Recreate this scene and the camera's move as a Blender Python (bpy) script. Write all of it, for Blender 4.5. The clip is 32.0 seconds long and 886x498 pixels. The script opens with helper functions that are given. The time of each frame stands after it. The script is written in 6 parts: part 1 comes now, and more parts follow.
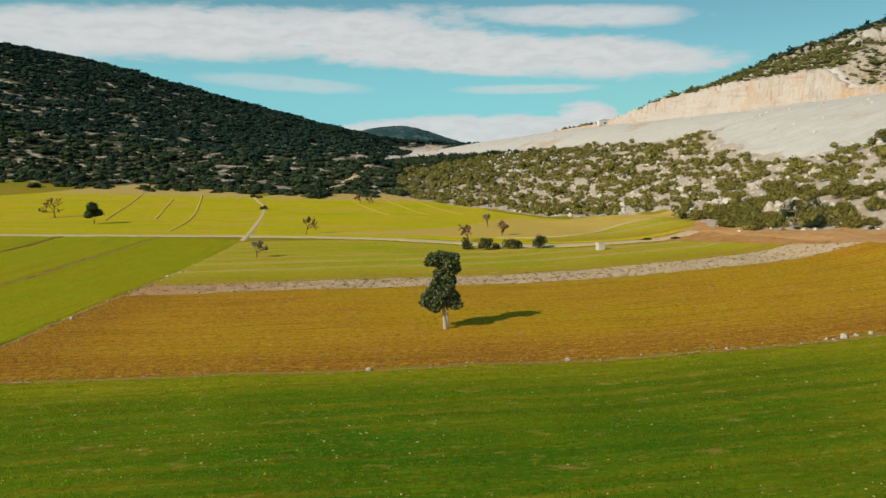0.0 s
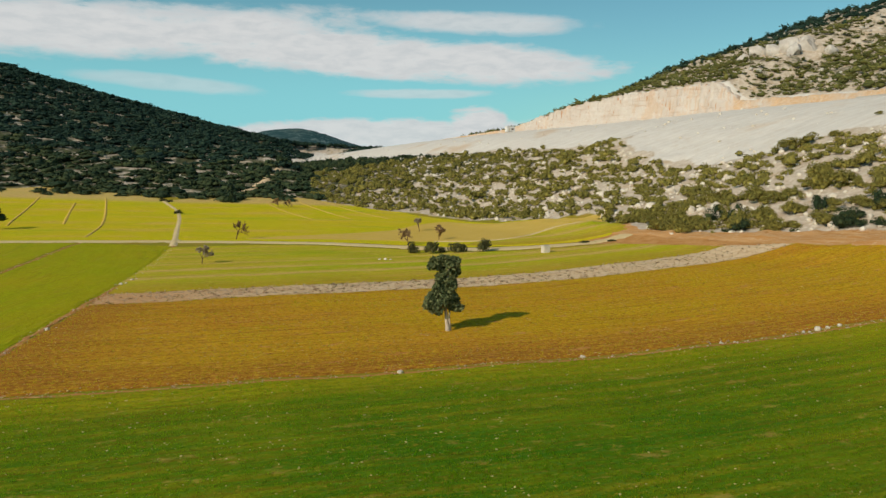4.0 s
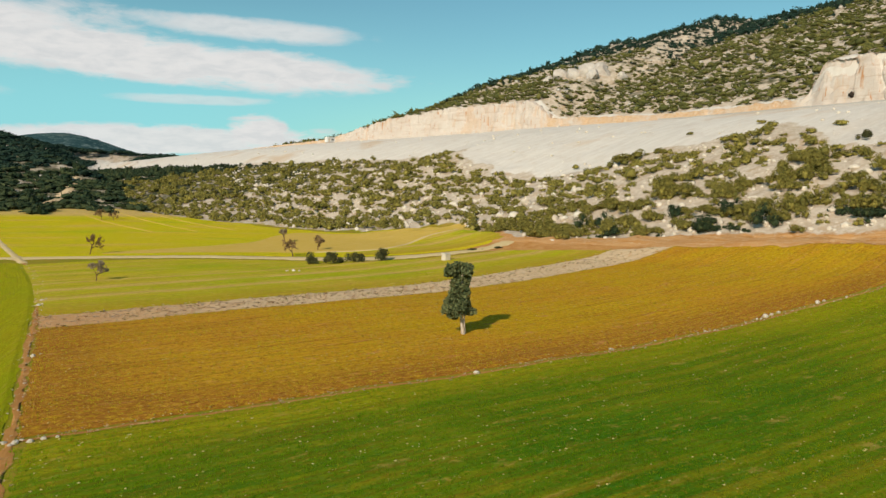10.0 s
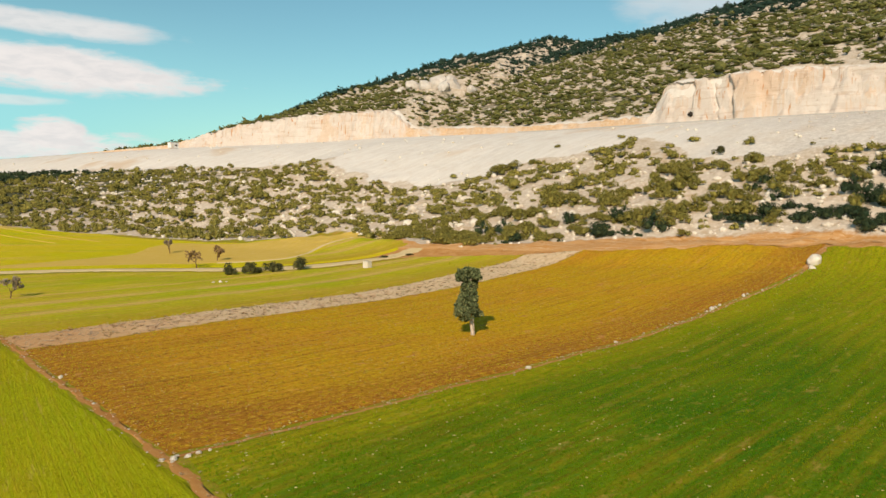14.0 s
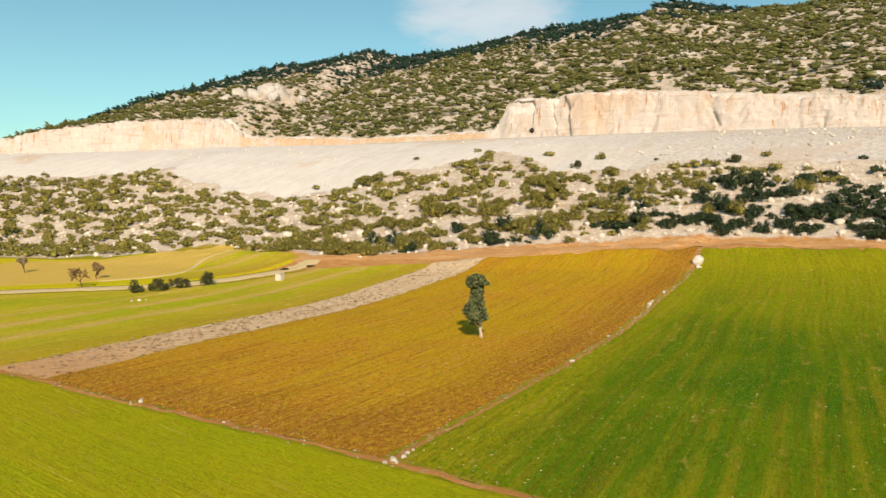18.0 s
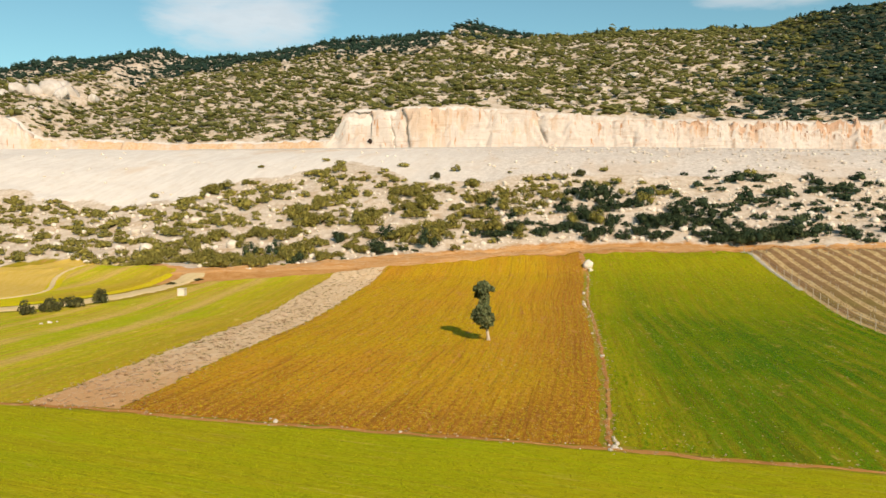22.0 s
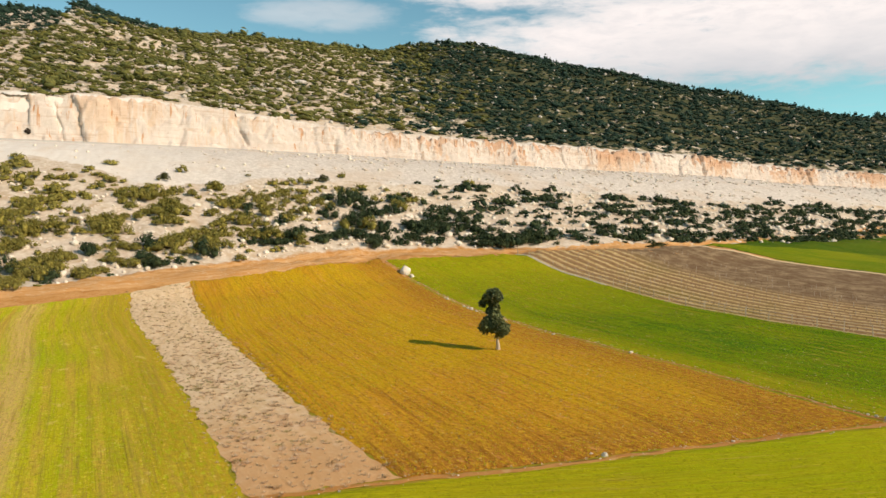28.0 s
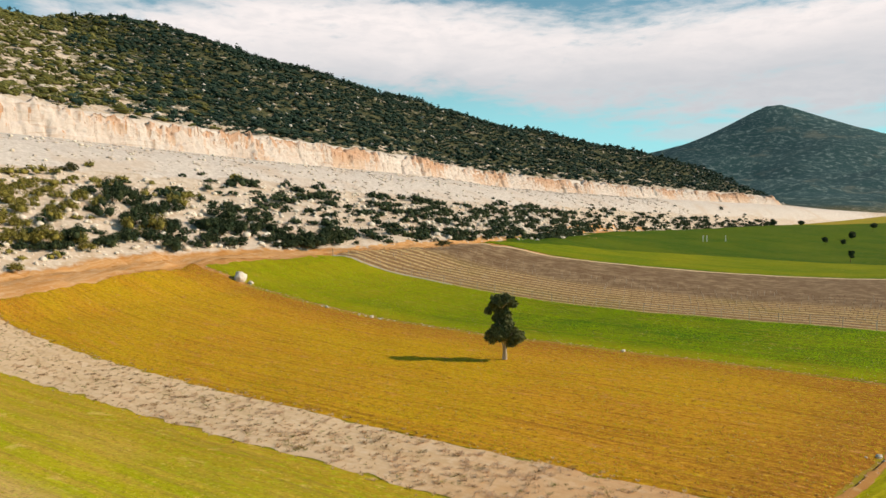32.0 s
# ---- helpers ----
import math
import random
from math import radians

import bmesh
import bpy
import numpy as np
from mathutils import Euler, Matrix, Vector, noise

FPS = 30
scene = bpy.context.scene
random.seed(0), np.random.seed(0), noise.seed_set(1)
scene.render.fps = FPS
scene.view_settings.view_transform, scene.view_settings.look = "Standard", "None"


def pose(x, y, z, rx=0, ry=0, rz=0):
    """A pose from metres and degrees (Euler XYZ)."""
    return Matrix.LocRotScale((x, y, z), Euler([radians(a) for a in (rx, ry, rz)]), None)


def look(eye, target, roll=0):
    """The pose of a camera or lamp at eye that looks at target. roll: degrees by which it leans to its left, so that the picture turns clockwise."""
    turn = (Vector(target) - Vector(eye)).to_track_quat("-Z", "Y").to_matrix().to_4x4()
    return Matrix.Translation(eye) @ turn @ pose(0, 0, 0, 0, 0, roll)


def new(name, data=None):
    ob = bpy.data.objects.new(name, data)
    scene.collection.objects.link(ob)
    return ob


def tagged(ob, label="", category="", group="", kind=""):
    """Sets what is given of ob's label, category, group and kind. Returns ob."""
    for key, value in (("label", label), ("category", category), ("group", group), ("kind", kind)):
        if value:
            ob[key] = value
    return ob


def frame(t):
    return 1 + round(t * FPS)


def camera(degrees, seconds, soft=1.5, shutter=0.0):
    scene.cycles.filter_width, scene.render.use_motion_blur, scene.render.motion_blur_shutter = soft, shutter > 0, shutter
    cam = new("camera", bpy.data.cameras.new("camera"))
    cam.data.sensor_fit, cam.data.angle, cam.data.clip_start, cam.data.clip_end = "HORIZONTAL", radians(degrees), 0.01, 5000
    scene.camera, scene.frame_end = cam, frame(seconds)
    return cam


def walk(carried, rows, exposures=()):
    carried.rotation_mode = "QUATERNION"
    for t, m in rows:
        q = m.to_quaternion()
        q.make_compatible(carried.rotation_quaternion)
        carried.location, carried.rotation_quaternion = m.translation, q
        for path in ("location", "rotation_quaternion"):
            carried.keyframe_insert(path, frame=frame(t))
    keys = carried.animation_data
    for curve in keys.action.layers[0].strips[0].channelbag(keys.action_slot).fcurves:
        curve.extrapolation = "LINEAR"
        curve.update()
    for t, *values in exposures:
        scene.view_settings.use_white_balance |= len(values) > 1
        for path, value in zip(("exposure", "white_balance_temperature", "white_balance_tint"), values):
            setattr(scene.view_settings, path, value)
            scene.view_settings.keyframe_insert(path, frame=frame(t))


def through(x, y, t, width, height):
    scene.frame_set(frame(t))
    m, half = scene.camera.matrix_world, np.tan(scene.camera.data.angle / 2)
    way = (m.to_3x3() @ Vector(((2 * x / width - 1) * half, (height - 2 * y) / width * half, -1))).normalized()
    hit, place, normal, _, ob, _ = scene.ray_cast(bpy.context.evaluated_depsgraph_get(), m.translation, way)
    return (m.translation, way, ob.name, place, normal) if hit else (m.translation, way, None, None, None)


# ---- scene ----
cam = camera(61.58, 32.0)
PATH = [
    (0, (0.00, -60.00, 12.78), (-0.26, 39.48, 2.56), -0.35),
    (1, (-1.94, -60.30, 12.87), (0.92, 39.14, 2.72), -0.27),
    (2, (-4.08, -60.51, 12.92), (2.28, 38.77, 2.86), -0.17),
    (3, (-6.41, -60.64, 12.94), (3.64, 38.35, 3.01), -0.07),
    (4, (-8.95, -60.68, 12.94), (4.95, 37.87, 3.19), 0.00),
    (5, (-11.70, -60.61, 12.95), (6.20, 37.31, 3.38), 0.05),
    (6, (-14.67, -60.42, 12.94), (7.49, 36.65, 3.60), 0.08),
    (7, (-17.86, -60.07, 12.93), (8.88, 35.86, 3.82), 0.12),
    (8, (-21.24, -59.56, 12.92), (10.30, 34.93, 4.06), 0.16),
    (9, (-24.80, -58.86, 12.92), (11.67, 33.86, 4.34), 0.21),
    (10, (-28.51, -57.98, 12.93), (12.97, 32.63, 4.63), 0.26),
    (11, (-32.37, -56.91, 12.95), (14.19, 31.23, 4.92), 0.29),
    (12, (-36.37, -55.61, 12.97), (15.30, 29.66, 5.22), 0.31),
    (13, (-40.52, -54.04, 12.99), (16.26, 27.94, 5.55), 0.31),
    (14, (-44.80, -52.13, 13.00), (17.08, 26.10, 5.87), 0.29),
    (15, (-49.19, -49.81, 13.00), (17.76, 24.16, 6.19), 0.22),
    (16, (-53.63, -47.03, 13.02), (18.28, 22.16, 6.54), 0.12),
    (17, (-58.06, -43.75, 13.09), (18.62, 20.14, 6.98), 0.01),
    (18, (-62.39, -39.96, 13.18), (18.80, 18.13, 7.43), -0.07),
    (19, (-66.52, -35.63, 13.26), (18.84, 16.17, 7.82), -0.10),
    (20, (-70.32, -30.72, 13.33), (18.82, 14.31, 8.17), -0.10),
    (21, (-73.64, -25.16, 13.38), (18.84, 12.58, 8.50), -0.10),
    (22, (-76.34, -18.94, 13.41), (18.97, 10.97, 8.79), -0.10),
    (23, (-78.25, -12.07, 13.42), (19.31, 9.45, 9.05), -0.11),
    (24, (-79.20, -4.69, 13.41), (19.92, 7.87, 9.27), -0.12),
    (25, (-79.04, 3.05, 13.39), (20.84, 6.10, 9.45), -0.13),
    (26, (-77.69, 10.96, 13.35), (22.00, 4.05, 9.57), -0.13),
    (27, (-75.15, 18.82, 13.29), (23.29, 1.63, 9.59), -0.13),
    (28, (-71.47, 26.48, 13.25), (24.55, -1.21, 9.53), -0.14),
    (29, (-66.71, 33.79, 13.23), (25.59, -4.50, 9.44), -0.14),
    (30, (-60.98, 40.66, 13.25), (26.17, -8.22, 9.38), -0.12),
    (31, (-54.34, 47.01, 13.33), (26.13, -12.22, 9.37), -0.08),
    (32, (-46.85, 52.80, 13.45), (25.50, -16.12, 9.39), -0.02),
]
walk(cam, [(t, look(e, g, r)) for t, e, g, r in PATH], [(0, -0.45, 6500, 10), (3, -0.45, 6500, 10), (6, -0.40, 6500, 10), (9, -0.30, 6600, 11), (13, -0.16, 6900, 15), (17, -0.01, 7050, 18), (20, 0.08, 7050, 18), (25, 0.08, 7050, 18), (32, 0.0, 6950, 18)])

# ---- light ----
SUN_AZ, SUN_EL = 230.0, 31.0
sun_lamp = bpy.data.lights.new("sun", "SUN")
sun_lamp.energy, sun_lamp.angle, sun_lamp.color = 4.6, radians(0.53), (1.0, 0.845, 0.66)
sun_way = Vector((math.sin(radians(SUN_AZ)) * math.cos(radians(SUN_EL)), math.cos(radians(SUN_AZ)) * math.cos(radians(SUN_EL)), math.sin(radians(SUN_EL))))
new("sun", sun_lamp).matrix_world = look(sun_way * 800, (0, 0, 0))


class Net:
    """Short calls for building node trees."""

    def __init__(self, tree):
        self.tree = tree
        tree.nodes.clear()

    def node(self, kind):
        return self.tree.nodes.new(kind)

    def set(self, socket, v):
        if isinstance(v, bpy.types.NodeSocket):
            self.tree.links.new(v, socket)
        elif isinstance(v, (tuple, list)) and len(v) == 3 and socket.type == "RGBA":
            socket.default_value = (*v, 1)
        else:
            socket.default_value = v

    def math(self, op, a, b=0.0, c=0.0, clamp=False):
        n = self.node("ShaderNodeMath")
        n.operation, n.use_clamp = op, clamp
        for i, v in enumerate((a, b, c)):
            self.set(n.inputs[i], v)
        return n.outputs[0]

    def mix(self, f, a, b, blend="MIX"):
        n = self.node("ShaderNodeMix")
        n.data_type, n.blend_type = "RGBA", blend
        self.set(n.inputs[0], f), self.set(n.inputs[6], a), self.set(n.inputs[7], b)
        return n.outputs[2]

    def noise(self, vec, scale, detail=4.0, rough=0.55, distort=0.0):
        n = self.node("ShaderNodeTexNoise")
        self.set(n.inputs["Vector"], vec)
        for k, v in (("Scale", scale), ("Detail", detail), ("Roughness", rough), ("Distortion", distort)):
            self.set(n.inputs[k], v)
        return n.outputs["Fac"]

    def voronoi(self, vec, scale, feature="F1", out="Distance"):
        n = self.node("ShaderNodeTexVoronoi")
        n.feature = feature
        self.set(n.inputs["Vector"], vec), self.set(n.inputs["Scale"], scale)
        return n.outputs[out]

    def step(self, v, lo, hi):
        n = self.node("ShaderNodeMapRange")
        n.interpolation_type = "SMOOTHSTEP"
        turned = lo > hi
        self.set(n.inputs[0], v), self.set(n.inputs[1], min(lo, hi)), self.set(n.inputs[2], max(lo, hi))
        n.inputs[3].default_value, n.inputs[4].default_value = (1, 0) if turned else (0, 1)
        return n.outputs[0]

    def scaled(self, vec, sx, sy, sz=1.0, turn=0.0):
        n = self.node("ShaderNodeMapping")
        self.set(n.inputs["Vector"], vec)
        n.inputs["Rotation"].default_value = (0, 0, radians(turn))
        n.inputs["Scale"].default_value = (sx, sy, sz)
        return n.outputs[0]

    def coords(self, out="Object"):
        return self.node("ShaderNodeTexCoord").outputs[out]

    def surface(self, colour, rough=0.9, bump=None, strength=0.4, distance=0.1, spec=0.2, normal=None):
        b = self.node("ShaderNodeBsdfPrincipled")
        self.set(b.inputs["Base Color"], colour), self.set(b.inputs["Roughness"], rough)
        self.set(b.inputs["Specular IOR Level"], spec)
        if bump is not None:
            n = self.node("ShaderNodeBump")
            n.inputs["Strength"].default_value, n.inputs["Distance"].default_value = strength, distance
            self.set(n.inputs["Height"], bump)
            self.set(b.inputs["Normal"], n.outputs[0])
        o = self.node("ShaderNodeOutputMaterial")
        self.set(o.inputs[0], b.outputs[0])
        return b


def material(name):
    m = bpy.data.materials.new(name)
    m.use_nodes = True
    return m, Net(m.node_tree)


def make_sky():
    """Clear winter sky with high streaks, low heaps and a cloud bank to the south-east."""
    w = bpy.data.worlds.new("sky")
    w.use_nodes = True
    scene.world = w
    n = Net(w.node_tree)
    sky = n.node("ShaderNodeTexSky")
    sky.sky_type, sky.sun_disc = "NISHITA", False
    sky.sun_elevation, sky.sun_rotation = radians(SUN_EL), radians(SUN_AZ)
    sky.air_density, sky.dust_density, sky.ozone_density = 1.0, 0.6, 1.6
    way = n.coords("Generated")
    sep = n.node("ShaderNodeSeparateXYZ")
    n.set(sep.inputs[0], way)
    az = n.math("MULTIPLY", n.math("ARCTAN2", sep.outputs[0], sep.outputs[1]), 57.2958)
    el = n.math("MULTIPLY", n.math("ARCSINE", sep.outputs[2]), 57.2958)
    flat = n.node("ShaderNodeCombineXYZ")
    n.set(flat.inputs[0], n.math("MULTIPLY", az, 0.10)), n.set(flat.inputs[1], n.math("MULTIPLY", el, 0.34))
    big = n.noise(flat.outputs[0], 1.1, 5, 0.6, 0.4)
    fine = n.noise(flat.outputs[0], 4.5, 6, 0.62, 0.3)
    puff = n.math("ADD", n.math("MULTIPLY", n.math("SUBTRACT", big, 0.5), 2.4), n.math("MULTIPLY", n.math("SUBTRACT", fine, 0.5), 1.8))

    def bank(az0, el0, half_az, half_el, lean, hard, amount):
        """A soft elongated cloud, its edge broken by the noise."""
        dx = n.math("SUBTRACT", az, az0)
        dy = n.math("SUBTRACT", n.math("SUBTRACT", el, el0), n.math("MULTIPLY", dx, lean))
        q = n.math("ADD", n.math("POWER", n.math("ABSOLUTE", n.math("DIVIDE", dx, half_az)), 2.5), n.math("POWER", n.math("ABSOLUTE", n.math("DIVIDE", dy, half_el)), 2.0))
        v = n.math("ADD", n.math("SUBTRACT", 1.0, q), puff)
        return n.math("MULTIPLY", n.step(v, -hard, hard), amount)

    cover = 0.0
    for row in ((-19, 9.9, 21, 1.7, 0.05, 0.7, 0.95), (3, 8.9, 17, 1.5, -0.06, 0.55, 0.95), (10, 11.3, 8, 0.7, -0.04, 0.8, 0.8),
                (3, 3.2, 13, 1.1, 0.02, 0.4, 0.9), (10.6, 3.9, 2.4, 1.3, 0.0, 0.35, 0.95), (6, 6.2, 5, 0.35, 0.0, 0.6, 0.55),
                (-12, 6.6, 6, 0.5, -0.06, 0.8, 0.45), (58, 14.6, 5.5, 2.3, 0.05, 1.1, 0.55), (97, 15.2, 5, 1.0, 0.0, 0.9, 0.4),
                (128, 12.9, 20, 3.2, -0.03, 0.7, 1.0), (158, 11.3, 22, 4.0, 0.02, 0.7, 1.0), (120, 19, 16, 4.0, 0.0, 0.6, 0.9),
                (158, 6.4, 9, 0.7, 0.03, 0.6, 0.6), (200, 16, 30, 6.0, 0.0, 0.7, 0.8), (-70, 14, 22, 3.0, 0.0, 0.7, 0.7), (-120, 10, 26, 2.6, 0.0, 0.7, 0.7)):
        cover = n.math("MAXIMUM", cover, bank(*row))
    # shaded undersides of the thick bank
    thick = n.math("MULTIPLY", n.step(az, 108, 125), n.step(n.math("ADD", el, n.math("MULTIPLY", puff, 1.6)), 14.5, 9.6))
    white = n.mix(n.math("MULTIPLY", thick, 0.6), CLOUD_LIT, CLOUD_SHADE)
    white = n.mix(n.math("MULTIPLY", n.step(fine, 0.35, 0.7), 0.25), white, CLOUD_SHADE)
    clear = n.mix(1.0, sky.outputs[0], SKY_TINT, "MULTIPLY")
    low = n.step(el, 15.0, 4.0)
    haze = n.math("SUBTRACT", 0.75, n.math("MULTIPLY", n.math("MULTIPLY", n.step(az, 2, 28), n.step(az, 140, 105)), 0.70))
    clear = n.mix(n.math("MULTIPLY", low, haze), clear, SKY_LOW)
    bg = n.node("ShaderNodeBackground")
    n.set(bg.inputs[0], n.mix(cover, clear, white))
    bg.inputs[1].default_value = 0.1
    n.set(n.node("ShaderNodeOutputWorld").inputs[0], bg.outputs[0])


CLOUD_LIT, CLOUD_SHADE, SKY_TINT, SKY_LOW = (9.3, 9.3, 9.2), (4.0, 5.0, 5.7), (0.80, 1.28, 1.13), (3.2, 8.6, 9.6)
make_sky()


# ---- materials ----
def ground_material():
    """Soil of the valley, stony scrub soil, pale spoil of the road cut."""
    m, n = material("ground")
    p = n.coords()
    def attr(name):
        a = n.node("ShaderNodeAttribute")
        a.attribute_name = name
        return a.outputs["Fac"]
    a, b, c = n.noise(p, 0.05, 5), n.noise(p, 0.6, 5, 0.65), n.noise(p, 4.0, 4, 0.7)
    turf = n.mix(n.step(a, 0.35, 0.65), (0.25, 0.25, 0.010), (0.33, 0.25, 0.018))
    turf = n.mix(n.step(b, 0.45, 0.75), turf, (0.38, 0.22, 0.045))
    dirt = n.mix(n.step(b, 0.3, 0.7), (0.45, 0.20, 0.052), (0.56, 0.30, 0.11))
    dirt = n.mix(n.step(c, 0.55, 0.75), dirt, (0.60, 0.43, 0.26))
    stony = n.mix(n.step(b, 0.3, 0.68), (0.45, 0.36, 0.265), (0.62, 0.54, 0.445))
    stony = n.mix(n.step(n.noise(p, 0.22, 5, 0.6), 0.5, 0.72), stony, (0.46, 0.34, 0.22))
    stony = n.mix(n.step(n.voronoi(p, 0.9), 0.30, 0.18), stony, (0.64, 0.56, 0.46))
    # undergrowth, its tone lowered to carry painted cloud shade on the southern hill
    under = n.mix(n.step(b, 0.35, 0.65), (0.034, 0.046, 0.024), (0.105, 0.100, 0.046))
    stony = n.mix(n.step(n.math("ADD", n.noise(p, 0.13, 5, 0.65), n.math("MULTIPLY", attr("turf_and_shade"), 0.42)), 0.62, 0.80), stony, under)
    streak = n.noise(n.scaled(p, 0.12, 0.55, 0.05), 1.0, 5, 0.6)
    spoil = n.mix(n.step(streak, 0.35, 0.7), (0.65, 0.605, 0.545), (0.72, 0.68, 0.62))
    spoil = n.mix(n.math("MULTIPLY", n.step(n.noise(p, 0.035, 3), 0.56, 0.70), 0.55), spoil, (0.56, 0.36, 0.18))
    spoil = n.mix(n.math("MULTIPLY", n.step(c, 0.56, 0.72), 0.4), spoil, (0.58, 0.48, 0.38))
    spoil = n.mix(n.math("MULTIPLY", n.step(n.noise(p, 0.35, 6, 0.75), 0.50, 0.68), 0.35), spoil, (0.56, 0.45, 0.34))
    coarse = n.mix(n.step(n.noise(p, 0.9, 6, 0.8), 0.40, 0.62), (0.49, 0.435, 0.375), (0.68, 0.625, 0.56))
    coarse = n.mix(n.math("MULTIPLY", n.step(n.noise(p, 0.07, 4, 0.6), 0.5, 0.68), 0.45), coarse, (0.52, 0.39, 0.27))
    spoil = n.mix(attr("coarse"), spoil, coarse)
    edge = n.math("MULTIPLY", n.math("SUBTRACT", b, 0.5), 0.9)
    col = n.mix(n.step(n.math("ADD", attr("soil"), edge), 0.35, 0.65), turf, dirt)
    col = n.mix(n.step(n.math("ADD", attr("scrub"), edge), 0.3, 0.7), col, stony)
    col = n.mix(n.step(n.math("ADD", attr("spoil"), edge), 0.35, 0.65), col, spoil)
    # far woodland, with the bluish haze of distance mixed into its colours
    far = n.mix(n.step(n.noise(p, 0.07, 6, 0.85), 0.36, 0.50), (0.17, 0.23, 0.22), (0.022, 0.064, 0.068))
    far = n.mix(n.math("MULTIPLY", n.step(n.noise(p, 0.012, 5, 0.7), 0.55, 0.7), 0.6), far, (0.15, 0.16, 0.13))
    col = n.mix(attr("hazy_wood"), col, far)
    n.surface(col, 0.95, n.math("ADD", n.math("MULTIPLY", b, 0.7), n.math("MULTIPLY", c, 0.35)), 0.55, 0.35, 0.1)
    return m


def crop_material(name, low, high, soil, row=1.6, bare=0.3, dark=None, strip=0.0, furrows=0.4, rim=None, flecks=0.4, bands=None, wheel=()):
    """A sown field: u runs along the drill rows, v across them, both in metres."""
    m, n = material(name)
    uv, p = n.coords("UV"), n.coords()
    sep = n.node("ShaderNodeSeparateXYZ")
    n.set(sep.inputs[0], uv)
    lines = n.noise(n.scaled(uv, 0.035, 1.0 / row), 1.0, 6, 0.75, 0.3)
    drill = n.noise(n.scaled(uv, 0.10, 3.4), 1.0, 4, 0.7, 0.2)
    wide = n.noise(n.scaled(uv, 0.010, 0.13), 1.0, 4, 0.6, 0.4)
    blot = n.noise(p, 0.045, 5, 0.62)
    clod = n.noise(n.scaled(uv, 0.9, 2.6), 1.0, 5, 0.75)
    speck = n.noise(p, 5.0, 4, 0.75)
    tone = n.math("ADD", n.math("MULTIPLY", lines, 0.5), n.math("ADD", n.math("MULTIPLY", wide, 0.55), n.math("MULTIPLY", blot, 0.6)))
    col = n.mix(n.step(tone, 0.68, 0.95), low, high)
    if dark:
        col = n.mix(n.math("MULTIPLY", n.step(n.math("ADD", n.math("MULTIPLY", lines, 0.45), n.math("MULTIPLY", wide, 0.7)), 0.56, 0.74), 0.85), col, dark)
    share = n.math("ADD", n.math("MULTIPLY", n.math("SUBTRACT", lines, 0.5), 1.1), n.math("MULTIPLY", n.math("SUBTRACT", clod, 0.5), 1.2))
    share = n.math("ADD", share, n.math("MULTIPLY", n.math("SUBTRACT", blot, 0.5), 1.0))
    col = n.mix(n.math("MULTIPLY", n.step(share, 0.32 - bare, 0.85 - bare), 0.85), col, soil)
    if strip:
        band = n.math("SINE", n.math("ADD", n.math("MULTIPLY", sep.outputs[1], 6.283 / strip), n.math("MULTIPLY", wide, 9.0)))
        col = n.mix(n.math("MULTIPLY", n.step(band, 0.35, 0.95), n.math("MULTIPLY", n.step(blot, 0.40, 0.60), 0.7)), col, soil)
    if rim:
        tint, v0, v1, u0, u1 = rim
        f = n.math("ADD", n.step(n.math("ADD", sep.outputs[1], n.math("MULTIPLY", wide, 6.0)), v0, v1), n.step(n.math("ADD", sep.outputs[0], n.math("MULTIPLY", blot, 12.0)), u0, u1), 0.0, True)
        col = n.mix(n.math("MULTIPLY", f, n.step(clod, 0.25, 0.6)), col, tint)
    if bands:
        period, amount, tint = bands
        wave = n.math("SINE", n.math("ADD", n.math("MULTIPLY", sep.outputs[1], 6.283 / period), n.math("MULTIPLY", n.noise(n.scaled(uv, 0.02, 0.35), 1.0, 4, 0.6), 7.0)))
        gap = n.step(n.math("ADD", n.noise(n.scaled(uv, 0.03, 0.09), 1.0, 4, 0.65), n.math("MULTIPLY", n.math("SUBTRACT", clod, 0.5), 0.5)), 0.36, 0.62)
        col = n.mix(n.math("MULTIPLY", n.math("MULTIPLY", n.step(wave, -0.2, 0.8), gap), amount), col, tint)
    for at, half, tint in wheel:
        off = n.math("ABSOLUTE", n.math("SUBTRACT", n.math("ADD", sep.outputs[1], n.math("MULTIPLY", n.math("SUBTRACT", wide, 0.5), 4.0)), at))
        col = n.mix(n.math("MULTIPLY", n.step(n.math("ADD", off, n.math("MULTIPLY", n.math("SUBTRACT", clod, 0.5), 2.5)), 1.5 * half, 0.3 * half), n.step(blot, 0.30, 0.5)), col, tint)
    fleck = n.noise(n.scaled(uv, 2.2, 3.6), 1.0, 3, 0.8)
    col = n.mix(n.math("MULTIPLY", n.step(fleck, 0.58, 0.66), flecks), col, tuple(min(1, 1.4 * c + 0.02) for c in soil))
    col = n.mix(n.math("MULTIPLY", n.step(speck, 0.46, 0.32), 0.65), col, tuple(0.40 * c for c in (dark or low)))
    col = n.mix(n.math("MULTIPLY", n.step(clod, 0.54, 0.66), 0.35), col, tuple(1.35 * c for c in high))
    col = n.mix(n.math("MULTIPLY", n.step(drill, 0.52, 0.70), 0.35), col, tuple(0.5 * c for c in soil))
    sandy = n.noise(n.scaled(uv, 0.30, 0.75), 1.0, 4, 0.7, 0.3)
    col = n.mix(n.math("MULTIPLY", n.step(sandy, 0.585, 0.69), 0.9 * flecks), col, tuple(min(1, 1.25 * c + 0.06) for c in soil))
    grit = n.noise(n.scaled(uv, 1.9, 2.3), 1.0, 6, 0.9)
